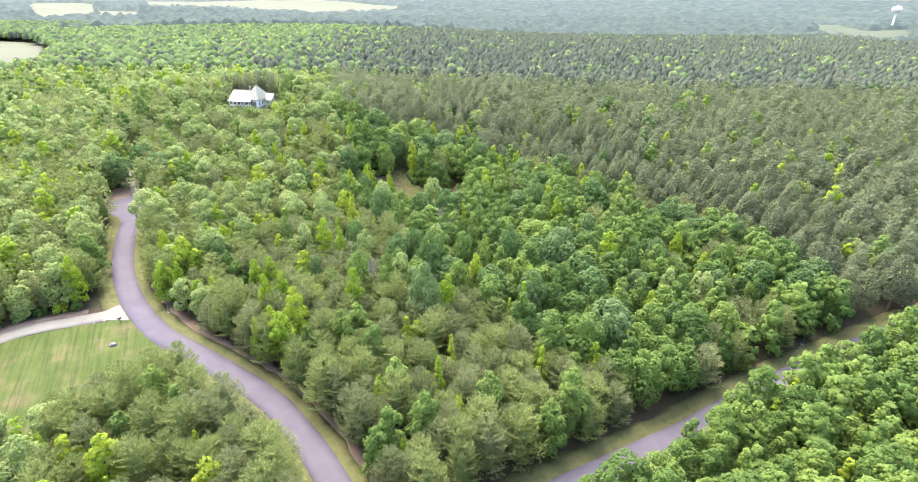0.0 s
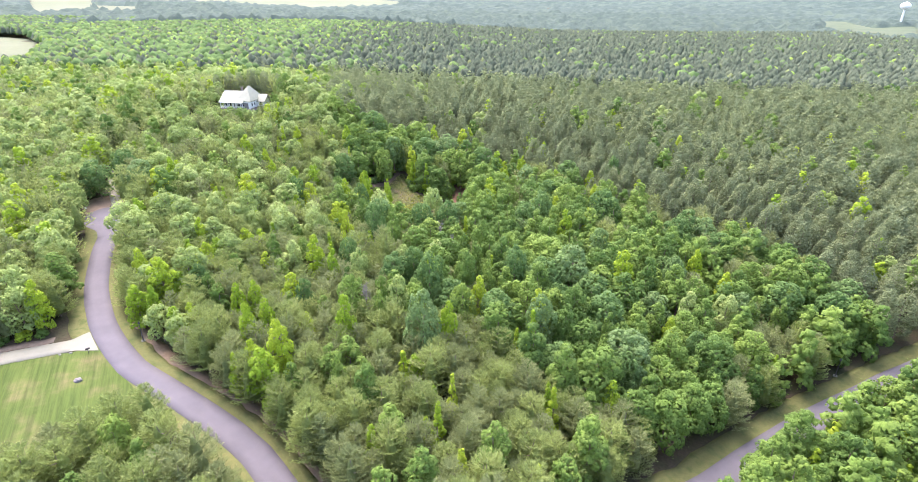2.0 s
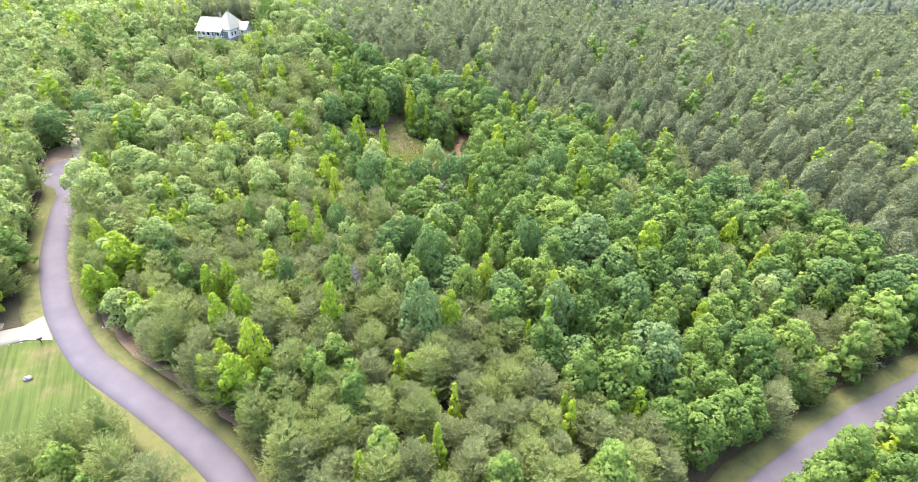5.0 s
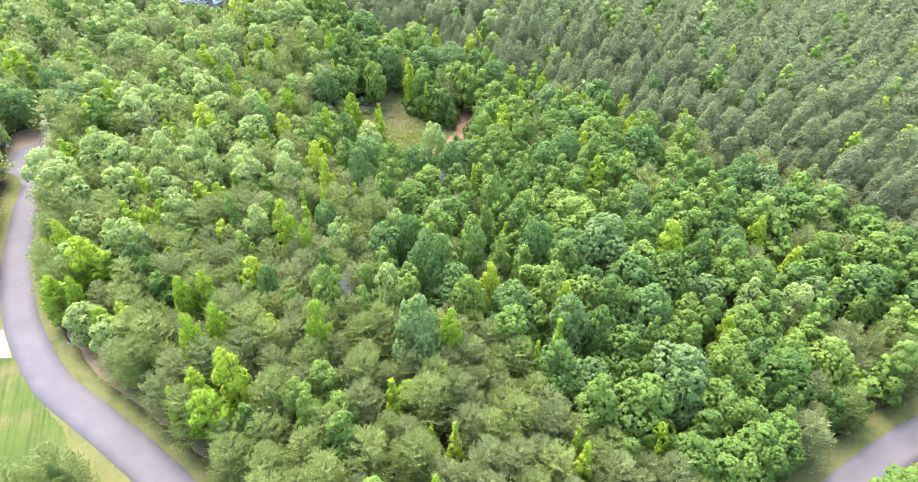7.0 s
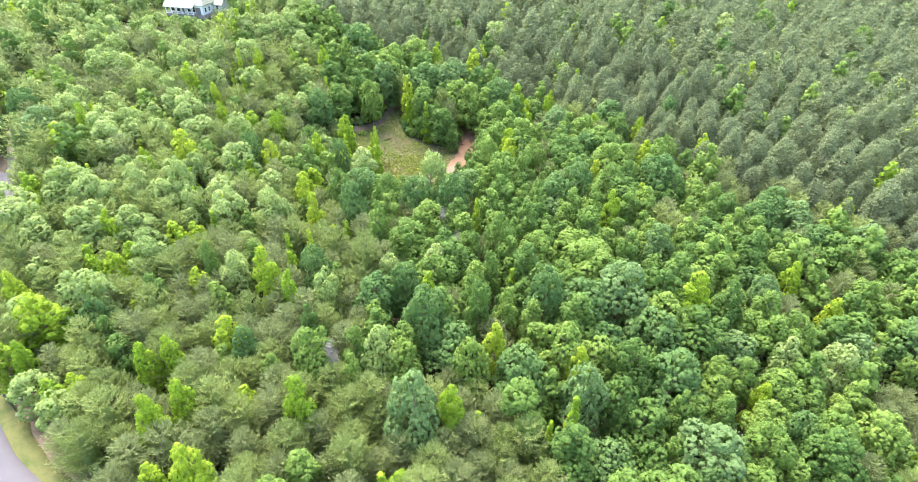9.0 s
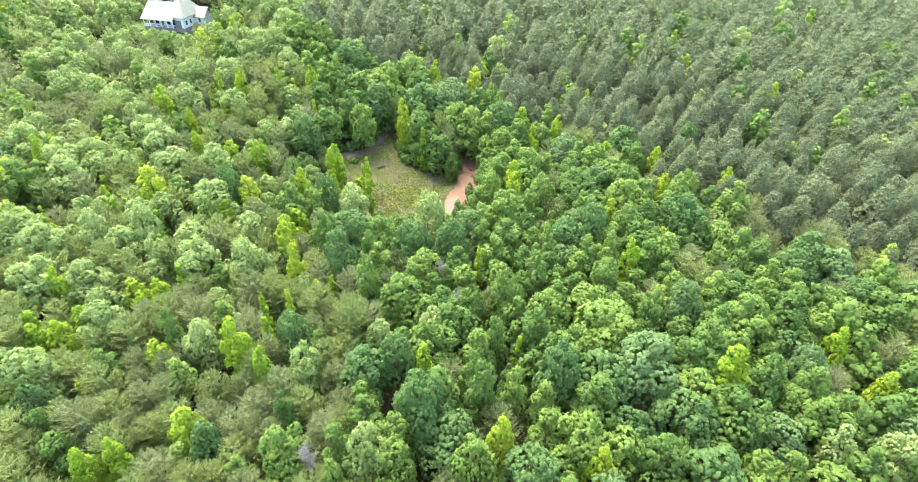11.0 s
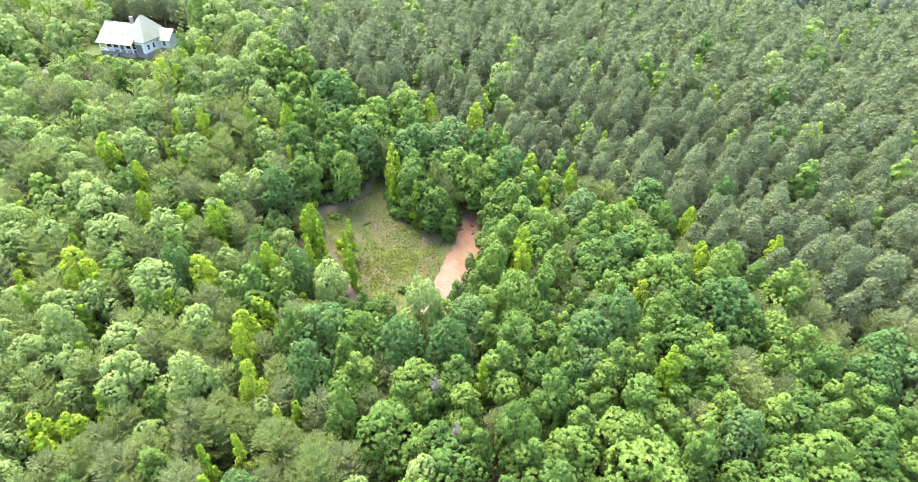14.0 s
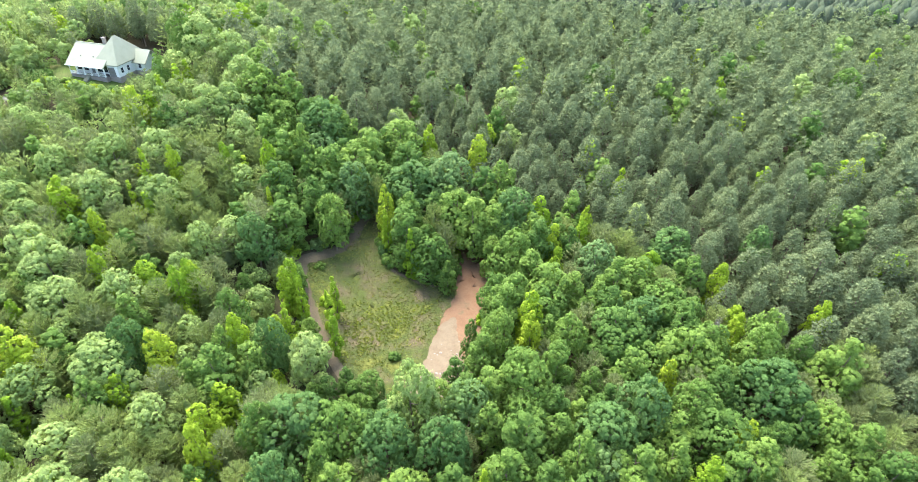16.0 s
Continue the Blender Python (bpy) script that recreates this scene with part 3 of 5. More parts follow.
def trunk_mesh(seed, height, girth, limbs, reach, name="trunk"):
    rng = np.random.default_rng(seed)
    bend = rng.normal(0, 0.25, (5, 2))
    hs = np.linspace(-0.6, height, 5)
    spine = np.column_stack([np.cumsum(bend, 0) * np.array([[0.0], [0.3], [0.6], [0.8], [1.0]]) * 0.6, hs])
    pieces = [tube(spine, girth * np.array([1.25, 0.9, 0.7, 0.45, 0.12]))]
    for _ in range(limbs):
        f = rng.uniform(0.4, 0.9)
        base = np.array([np.interp(f * height, hs, spine[:, a]) for a in range(3)])
        g = rng.uniform(0, 6.28)
        r = reach * rng.uniform(0.6, 1.0) * (1.25 - f)
        end = base + np.array([r * math.cos(g), r * math.sin(g), r * rng.uniform(0.5, 0.9)])
        pieces.append(tube([base, (base + end) / 2 + (0, 0, -0.15 * r), end], [girth * 0.4, girth * 0.25, girth * 0.06], 5))
    v, q = joined(pieces)
    return mesh_np(name, v, q, None, M_BARK, True)


dome = lambda h: math.sqrt(max(0.02, 1 - ((h - 0.38) / 0.66) ** 2))
egg = lambda h: math.sqrt(max(0.02, 1 - ((h - 0.30) / 0.74) ** 2)) * (1 - 0.18 * h)
spire = lambda h: max(0.1, (1 - h) ** 0.75) * min(1, 0.55 + 2.5 * h)
cone = lambda h: max(0.06, (1 - h) ** 0.5) * min(1, 0.72 + 2.0 * h)
# sort: generator settings at full size; each tree is scaled from these
SORTS = {
    "round": dict(make=broad_crown, R=4.3, low=1.2, top=13.0, prof=dome, puffs=26),
    "oval": dict(make=broad_crown, R=3.2, low=0.8, top=13.0, prof=egg, puffs=24),
    "spire": dict(make=broad_crown, R=2.3, low=0.5, top=11.5, prof=spire, puffs=20),
    "pine": dict(make=pine_crown, R=3.7, low=0.5, top=12.0, whorls=9, per=8, rise=0.2, blunt=0.6),
    "loblolly": dict(make=broad_crown, R=3.7, low=2.5, top=14.0, prof=cone, puffs=34),
}


def crown_arrays(sort, seed, n_leaf, size, core, **more):
    s = dict(SORTS[sort], **more)
    make = s.pop("make")
    return make(seed, n_leaf=n_leaf, size=size, core=core, **s)


DETAIL = {"round": (640, 0.4), "oval": (500, 0.37), "spire": (280, 0.33), "pine": (5600, 0.33), "loblolly": (480, 0.42)}
SPECIES = {  # kind of tree: sort of crown, foliage, name, label
    "oak": ("round", "blue", "oak_tree", "broad rounded tree with blue-green leaves in the wood"),
    "maple": ("round", "green", "broadleaf_tree", "broad rounded tree with mid-green leaves in the wood"),
    "gum": ("oval", "green", "sweetgum_tree", "tall oval tree with mid-green leaves in the wood"),
    "poplar": ("oval", "bright", "poplar_tree", "tall tree with bright yellow-green leaves"),
    "hickory": ("round", "pale", "hickory_tree", "broad rounded tree, pale yellow-green leaves lightened for hazy glare"),
    "sapling": ("spire", "bright", "young_tree", "slim young tree with bright yellow-green leaves"),
    "pine": ("pine", "pine", "pine_tree", "bushy olive-green pine with upswept feathery boughs"),
    "scrub": ("pine", "straw", "scrub_pine", "bushy grey-olive pine with dry feathery boughs"),
    "loblolly": ("loblolly", "dusk", "plantation_pine", "dark grey-green pine in the close plantation"),
}
MODELS = {}
for kind, (sort, tone, name, label) in SPECIES.items():
    MODELS[kind] = []
    for a in range(4):
        seed = 100 + a * 7 + len(MODELS) * 31
        cv, cq, iv, it = crown_arrays(sort, seed, *DETAIL[sort], 2 if SORTS[sort]["make"] is pine_crown else 1)
        me = mesh_np("crown", np.concatenate([cv, iv]), cq, it + len(cv), M_LEAF[tone])
        tm = trunk_mesh(seed, SORTS[sort]["top"] * 0.85, 0.2, 3, SORTS[sort]["R"])
        MODELS[kind].append((me, tm))


def plant(kind, x, y, height, rng, wide=1.0):
    """One tree with its trunk and crown, of that height, at x, y."""
    sort, tone, name, label = SPECIES[kind]
    me, tm = MODELS[kind][int(rng.integers(4))]
    k = height / SORTS[sort]["top"]
    tree = new(name)
    tree.empty_display_size = 0.3
    tree.matrix_basis = Matrix.LocRotScale((x, y, float(land(x, y))), Euler((0, 0, rng.uniform(0, 6.28))), (k * wide, k * wide, k))
    part("trunk", tm, None, tree)
    part("crown", me, None, tree)
    return tagged(tree, label, "tree", "trees of the wood")


# plainer sets for the woods that stand farther off
MIDDLE, LOWER = {}, {}
for sort in SORTS:
    if SORTS[sort]["make"] is pine_crown:
        more = dict(slim=(0.2, 0.34), sweep=0.4)
        MIDDLE[sort] = [crown_arrays(sort, 400 + a, 600, DETAIL[sort][1] * 1.6, 2, **more) for a in range(5)]
        LOWER[sort] = [crown_arrays(sort, 500 + a, 230, DETAIL[sort][1] * 2.3, 1, **more) for a in range(5)]
    else:
        n_, r_ = DETAIL[sort]
        MIDDLE[sort] = [crown_arrays(sort, 400 + a, n_ // 4, r_ * 1.9, 1, petals=6, loose=1, puffs=16) for a in range(5)]
        LOWER[sort] = [crown_arrays(sort, 500 + a, n_ // 9, r_ * 2.7, 1, petals=5, loose=1, puffs=9) for a in range(5)]


def far_shape(sort, seed):
    """A rough lumpy crown of a few faces for the distance."""
    rng = np.random.default_rng(seed)
    R, top = SORTS[sort]["R"] * 1.1, SORTS[sort]["top"]
    k = 8
    a = np.arange(k) * 2 * math.pi / k
    sharp = 0.45 if sort in ("pine", "loblolly", "spire") else 0.7
    teeth = np.where(np.arange(k) % 2, 0.72, 1.1)
    r1, r2 = R * teeth * rng.uniform(0.8, 1.15, k), R * sharp * np.roll(teeth, 1) * rng.uniform(0.8, 1.2, k)
    v = np.concatenate([np.column_stack([r1 * np.cos(a), r1 * np.sin(a), top * rng.uniform(0.35, 0.6, k)]), np.column_stack([r2 * np.cos(a), r2 * np.sin(a), top * rng.uniform(0.7, 0.92, k)]), [[0, 0, top]]])
    t = [(b, (b + 1) % k, k + b) for b in range(k)] + [((b + 1) % k, k + (b + 1) % k, k + b) for b in range(k)] + [(k + b, k + (b + 1) % k, 2 * k) for b in range(k)]
    return np.zeros((0, 3)), np.zeros((0, 4), int), v, np.array(t)


FARTHER = {sort: [far_shape(sort, 900 + a) for a in range(6)] for sort in SORTS}


def woods(name, label, trees, shapes, tone, rng, paint=M_MASS):
    """Many trees as one mass: rows of x, y, height, sort number."""
    V, Q, T, C, off = [], [], [], [], 0
    for x, y, z, hgt, sort in trees:
        cv, cq, iv, it = shapes[sort][int(rng.integers(len(shapes[sort])))]
        k = hgt / SORTS[sort]["top"]
        g = rng.uniform(0, 6.28)
        w = k * rng.uniform(0.9, 1.2)
        rot = np.array([[math.cos(g) * w, -math.sin(g) * w, 0], [math.sin(g) * w, math.cos(g) * w, 0], [0, 0, k]])
        v = np.concatenate([cv, iv]) @ rot.T + np.array([x, y, z])
        V.append(v)
        Q.append(cq + off)
        T.append(it + off + len(cv))
        C.append(np.full(len(v), rng.uniform()))
        off += len(v)
    if not V:
        return None
    ob = new(name, mesh_np(name, np.concatenate(V), np.concatenate(Q), np.concatenate(T), paint[tone], paint is M_SHADED_CANOPY, np.concatenate(C)))
    return tagged(ob, label, "woods", kind="stuff")


rng = np.random.default_rng(11)
placed = []      # x, y, crown radius, kind, height


PINE_GROVES = [(47, 184, 7), (66, 197, 8), (66, 208, 5), (65, 158, 6), (83, 167, 6), (75, 136, 6), (83, 137, 7)]   # small stands of scrub pine among the broadleaf trees


def zone(x, y):
    """Shares of each kind of tree at a place."""
    if y < np.interp(x, [p[0] for p in ROAD], [p[1] for p in ROAD]) and x > 5:
        return "maple maple gum gum maple gum maple gum poplar sapling".split()
    if any(math.hypot(x - a, y - b) < r for a, b, r in PINE_GROVES):
        return ["scrub", "pine", "scrub"]
    if inside([x], [y], BELT)[0]:
        return "oak maple gum gum poplar maple gum maple scrub gum maple oak oak maple".split()
    edge = np.interp(y, [135, 154, 175, 200, 225, 255, 278, 294, 420], [107, 106, 94, 75, 40, 7, -27, -70, -95])
    if x > edge + 9 * math.sin(x * 0.31 + y * 0.23) + 6 * math.sin(y * 0.11) and y > 128:
        return ["loblolly"] * 84 + ["poplar", "gum", "hickory", "gum", "maple"]
    # many hickories west of the lane: their lightened leaves stand in for glare
    if x < -60 and y < 190:
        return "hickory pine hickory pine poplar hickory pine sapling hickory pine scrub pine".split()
    # hickory share raised here too, to paint in the hazy brightness
    if y > 165 and x < -20:
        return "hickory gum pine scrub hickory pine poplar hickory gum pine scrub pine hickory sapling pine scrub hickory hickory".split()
    return ["pine", "scrub"] * 9 + "gum gum sapling poplar".split()


HEIGHT = {"oak": 16, "maple": 15.5, "gum": 15.5, "poplar": 15, "hickory": 14.5, "sapling": 11, "pine": 12.5, "scrub": 12, "loblolly": 14.5}
WIDTH = {"oak": 4.6, "maple": 4.3, "gum": 3.3, "poplar": 3.2, "hickory": 3.9, "sapling": 1.9, "pine": 2.9, "scrub": 2.9, "loblolly": 3.9}


def clear_of(x, y):
    """Where trees may stand."""
    ok = (from_line(x, y, LANE) > 7.0) & (from_line(x, y, ROAD) > 4.6) & (from_line(x, y, DRIVE) > 6.8)
    up = np.interp(x, [p[0] for p in ROAD], [p[1] for p in ROAD])
    low_side = (x > -66) & (x < -8) & (y < np.interp(x, [p[0] for p in LANE[::-1]], [p[1] for p in LANE[::-1]]))
    ok &= ~low_side | (from_line(x, y, LANE) > 8.6)
    ok &= (x > 42) | (y > up) | (from_line(x, y, ROAD) > 6.3)
    ok &= (y < up) | (from_line(x, y, ROAD) > 7.8)
    ok &= (from_line(x, y, HOUSE_DRIVE) > 3.2) & (np.hypot(x - BULB[0], y - BULB[1]) > BULB[2] + 3.0)
    for poly in (CLEARING, LAWN, SAND, YARD, BACK, *FIELDS):
        ok &= ~inside(x, y, poly)
    return ok


# trees that stand out: x, y, height, radius of the crown
MARKED = [
    ("gum", [(75.5, 145.9, 14, 2.2), (66.3, 122.5, 12, 2.9)]),
    ("oak", [(-124.7, 197.2, 14, 5.7), (-110.4, 199.4, 14, 6.3), (-121.5, 209.1, 14, 4.9)]),
    ("gum", [(-100.7, 141.2, 13, 6.6), (-100.9, 131.8, 9, 3.0)]),
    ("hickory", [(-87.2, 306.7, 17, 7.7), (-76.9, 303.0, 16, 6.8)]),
    ("maple", [(-93.1, 308.4, 17, 6.0), (-66.8, 299.7, 16, 5.9)]),
    ("gum", [(-91.8, 288.1, 11, 3.2)]),
    ("loblolly", [(-133.5, 319, 13, 4.0), (-128, 322, 14.5, 4.4), (-121.5, 320, 13.5, 4.2), (-114.5, 321.5, 15, 4.4), (-107.5, 319, 13.5, 4.0), (-101, 320.5, 14.5, 4.2), (-118, 326, 15, 4.2), (-111, 327, 14.5, 4.2)]),
    ("poplar", [(-23.2, 247.7, 16, 2.7), (-38.6, 223.9, 13, 2.6), (-42.1, 205.0, 16, 2.7), (-55.7, 217.6, 14, 1.9), (-70.7, 247.8, 15, 2.6), (-77.4, 226.9, 13, 2.3), (-51.5, 254.4, 17, 3.0), (-61.8, 253.5, 14, 1.7), (-71.1, 215.7, 14, 1.8), (12.9, 249.9, 15, 4.0), (15.8, 241.8, 14, 2.6), (16.0, 235.4, 13, 2.5), (23.8, 249.0, 13, 2.0), (34.2, 263.9, 13, 2.2), (48.8, 230.0, 13, 2.9), (9.0, 213.1, 16, 3.1), (47.7, 216.4, 13, 2.1), (64.9, 220.0, 13, 2.7), (32.0, 204.5, 14, 2.4), (-74.5, 163.6, 14, 2.7), (-35.6, 175.8, 16, 1.9), (-40.0, 184.2, 15, 2.6)]),
    ("poplar", [(-39.0, 153.2, 17, 3.5), (-33.4, 149.5, 15, 1.9), (-56.1, 214.3, 15, 2.1), (-101.0, 201.7, 15, 1.9), (-39.2, 221.4, 13, 2.1), (-8.0, 154.2, 14, 2.7), (9.1, 217.6, 17, 3.6), (32.5, 184.6, 17, 3.5), (41.3, 193.2, 14, 2.2), (-35.3, 112.1, 18, 3.5), (-44.9, 120.1, 16, 2.7), (-51.0, 130.8, 14, 1.4), (-47.8, 132.6, 14, 1.4), (-41.8, 123.8, 15, 2.1), (-24.9, 124.8, 17, 2.7), (43.5, 155.7, 19, 4.5), (73.4, 158.0, 13, 2.8), (67.5, 165.7, 15, 2.9), (-2.1, 125.8, 17, 1.9), (19.0, 137.2, 16, 2.4), (51.7, 137.5, 12, 2.5), (4.7, 140.4, 16, 2.7)]),
    ("poplar", [(31.5, 110.9, 13, 2.6), (-81.2, 144.0, 14, 2.8), (-71.4, 130.9, 12, 1.8), (-96, 127.5, 14, 3.0), (-41, 112, 13, 2.8), (96.7, 271.9, 14, 3.0), (22.2, 244.4, 13.5, 2.9), (-58.8, 216.4, 10, 2.1), (-82.2, 192.8, 11, 2.3), (-15.5, 275.2, 15, 3.2), (-92, 168, 11, 2.3), (-96, 172, 11, 2.3)]),
    ("sapling", [(-16.1, 237.0, 14, 2.5), (-36.3, 212.3, 13, 2.1), (-30.1, 218.2, 12, 1.7), (-75.6, 244.8, 15, 1.6), (-75.8, 237.8, 12, 1.5), (-48.6, 243.7, 13, 1.6), (-37.3, 162.3, 14, 1.2), (-33.5, 164.4, 14, 1.7), (-77.2, 187.3, 14, 0.9), (-29.8, 222.1, 12, 2.1), (0.8, 182.2, 15, 1.7), (-0.6, 107.0, 13, 1.4), (18.3, 109.2, 12, 1.5), (16.6, 126.3, 17, 2.6), (13.0, 124.6, 13, 1.2), (73.4, 128.0, 11, 1.3), (-2.8, 98, 14, 2.4), (18.8, 105.5, 14, 2.4), (-27.6, 212.4, 13, 2.2), (-36, 220, 12, 2.1), (-22.5, 243.5, 13, 2.2), (8.4, 160, 12, 2.1)]),
    ("gum", [(-39.0, 246.1, 16, 4.5), (-45.7, 262.7, 17, 3.5), (-7.6, 234.0, 9, 2.5), (13.3, 205.5, 17, 3.9), (-2.0, 214.6, 12, 2.2), (-4.2, 204.4, 13, 3.0), (20.8, 221.5, 14, 2.8), (61.6, 206.8, 17, 5.2), (-2.5, 245.3, 18, 5.2), (-51.0, 155.6, 15, 2.0), (-43.8, 202.9, 15, 2.6), (-20.5, 171.6, 18, 2.6), (-22.4, 183.5, 16, 2.6), (0.5, 168.4, 15, 2.3), (14.8, 186.9, 18, 3.5), (11.7, 177.4, 18, 4.4), (28.4, 187.2, 17, 3.8), (3.9, 160.8, 16, 2.9), (0.2, 151.9, 16, 3.1), (6.2, 152.5, 13, 1.8), (33.2, 168.8, 17, 3.6), (-22.9, 108.8, 14, 2.5)]),
    ("gum", [(-18.5, 132.3, 14, 2.3), (-18.8, 136.7, 16, 2.6), (1.8, 148.0, 19, 3.6), (7.1, 149.4, 16, 2.3), (11.7, 148.0, 15, 3.4), (50.9, 156.3, 17, 4.2), (49.5, 141.3, 14, 3.3), (42.7, 132.0, 14, 3.1), (35.1, 130.9, 16, 2.5), (32.4, 124.0, 14, 2.4), (82.8, 145.8, 14, 2.6), (56.9, 121.4, 13, 2.9), (-60.8, 137.0, 13, 1.6), (-27.9, 142.5, 14, 1.5), (-43.1, 255.7, 14, 3.0)]),
    ("maple", [(-46.2, 212.1, 14, 3.6), (-34.3, 242.1, 16, 4.5), (4.1, 261.3, 16, 5.0), (3.1, 212.7, 17, 4.2), (6.5, 237.0, 16, 5.6), (42.9, 231.0, 14, 4.7), (32.4, 230.4, 14, 5.3), (52.6, 215.1, 15, 4.2), (41.5, 212.2, 15, 4.6), (34.6, 197.5, 17, 4.5), (-32.6, 187.9, 16, 3.6), (16.0, 212.6, 16, 4.2), (7.1, 201.7, 18, 5.8), (6.0, 170.8, 18, 4.1), (13.7, 168.1, 16, 5.1), (24.6, 164.7, 17, 7.4), (43.6, 149.3, 16, 6.4), (48.3, 126.8, 15, 4.9), (55.7, 139.2, 13, 5.0), (43.7, 119.1, 14, 5.6), (16.5, 141.1, 17, 5.4), (28.2, 139.1, 17, 4.8)]),
    ("maple", [(0.5, 136.1, 16, 4.1), (-10.4, 135.3, 15, 3.1), (24.9, 131.6, 16, 4.0), (61.2, 130.9, 14, 4.6), (81.8, 162.6, 14, 4.5), (28.7, 122.3, 13, 3.8), (-56, 90, 13, 3.6), (-25.5, 135.2, 16, 4.4)]),
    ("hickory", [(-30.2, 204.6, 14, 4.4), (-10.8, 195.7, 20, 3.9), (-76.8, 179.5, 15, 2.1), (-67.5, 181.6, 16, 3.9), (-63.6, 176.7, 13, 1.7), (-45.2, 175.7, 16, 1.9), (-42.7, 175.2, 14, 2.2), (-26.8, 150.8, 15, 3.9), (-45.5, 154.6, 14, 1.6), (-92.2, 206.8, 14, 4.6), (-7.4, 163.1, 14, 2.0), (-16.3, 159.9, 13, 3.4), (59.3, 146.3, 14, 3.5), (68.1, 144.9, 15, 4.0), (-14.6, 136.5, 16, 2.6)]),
    ("oak", [(-36.9, 206.0, 15, 3.0), (-58.1, 200.2, 16, 3.2), (-48.6, 232.2, 15, 4.8), (-18.0, 256.1, 17, 7.6), (-8.7, 261.1, 17, 7.1), (-31.3, 253.2, 17, 5.4), (24.7, 234.7, 15, 5.5), (41.5, 239.7, 14, 6.2), (59.7, 239.6, 15, 2.2), (25.9, 196.2, 19, 5.2), (48.1, 201.4, 17, 6.8), (-31.2, 158.0, 15, 3.7), (-27.8, 178.9, 18, 4.1), (-12.4, 153.9, 16, 3.6), (-13.5, 187.6, 17, 5.3), (-5.2, 187.2, 18, 4.7), (14.5, 152.7, 19, 4.4), (-7.9, 124.5, 20, 4.3), (-7.3, 143.3, 20, 4.8), (19.0, 131.4, 18, 4.5), (29.7, 156.1, 19, 7.1), (56.1, 131.5, 13, 3.7)]),
    ("oak", [(59.3, 159.9, 16, 2.8), (35.8, 118.4, 15, 3.7), (-64.6, 140.3, 13, 3.2), (-37.6, 136.7, 13, 2.1), (41, 174, 16, 4.6)]),
    ("pine", [(-11.7, 245.4, 15, 3.3), (-26.3, 253.8, 14, 2.8), (-21.3, 160.9, 18, 3.3)]),
    ("scrub", [(-8.8, 241.0, 14, 2.3), (63.5, 157.1, 13, 5.0), (78.3, 165.3, 13, 3.9), (72.5, 135.8, 12, 3.3), (80.3, 136.4, 12, 3.3)]),
]
for kind, spots in MARKED:
    for x, y, h, r in spots:
        placed.append((x, y, r, kind, h))

marked = set(placed)
APRON = [(-43, 226), (-38, 214), (-30, 203), (-17, 197)]   # low growth before the clearing

# the woods: tries scattered evenly, kept where there is room
cellmap = {}


def room(x, y, r, squeeze):
    cx, cy = int(x // 6), int(y // 6)
    for a in range(cx - 2, cx + 3):
        for b in range(cy - 2, cy + 3):
            for (px, py, pr) in cellmap.get((a, b), ()):
                if (px - x) ** 2 + (py - y) ** 2 < (squeeze * (pr + r)) ** 2:
                    return False
    return True


for x, y, r, kind, h in placed:
    cellmap.setdefault((int(x // 6), int(y // 6)), []).append((x, y, r))
tx, ty = [], []
for (x0, x1, y0, y1, n_try) in [(-240, 220, 40, 260, 26000), (-330, 330, 260, 430, 16000)]:
    tx.append(rng.uniform(x0, x1, n_try))
    ty.append(rng.uniform(y0, y1, n_try))
tx, ty = np.concatenate(tx), np.concatenate(ty)
ok = clear_of(tx, ty) & (np.abs(tx) < 70 + 0.80 * (ty - 20))
for x, y in zip(tx[ok], ty[ok]):
    z = zone(x, y)
    kind = z[int(rng.integers(len(z)))]
    s = rng.uniform(0.72, 1.22) if kind == "loblolly" else rng.uniform(0.8, 1.12) if kind in ("pine", "scrub") else (rng.uniform(0.75, 1.12) if inside([x], [y], BELT)[0] else rng.uniform(0.62, 1.08))
    if kind == "poplar" and (from_line([x], [y], ROAD)[0] < 22 or inside([x], [y], BELT)[0]):
        kind = "gum"
    if from_line([x], [y], APRON)[0] < 7 and not inside([x], [y], CLEARING)[0]:
        s *= 0.5
    if 258 < y < 310 and -142 < x < -92:
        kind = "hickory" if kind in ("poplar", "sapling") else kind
        s *= 0.55 if y < 292 else 0.75
    r = WIDTH[kind] * s
    if room(x, y, r, {"pine": 0.58, "scrub": 0.58, "loblolly": 0.6}.get(kind, 0.6)):
        placed.append((x, y, r, kind, HEIGHT[kind] * s))
        cellmap.setdefault((int(x // 6), int(y // 6)), []).append((x, y, r))

# the nearest of each kind stand as trees of their own, the rest as woods
near = {}
for p in placed:
    near.setdefault(p[3], []).append(p)
LIMIT = {"oak": 150, "maple": 240, "gum": 250, "poplar": 110, "hickory": 200, "sapling": 80, "pine": 295, "scrub": 295, "loblolly": 295}
rest = {}
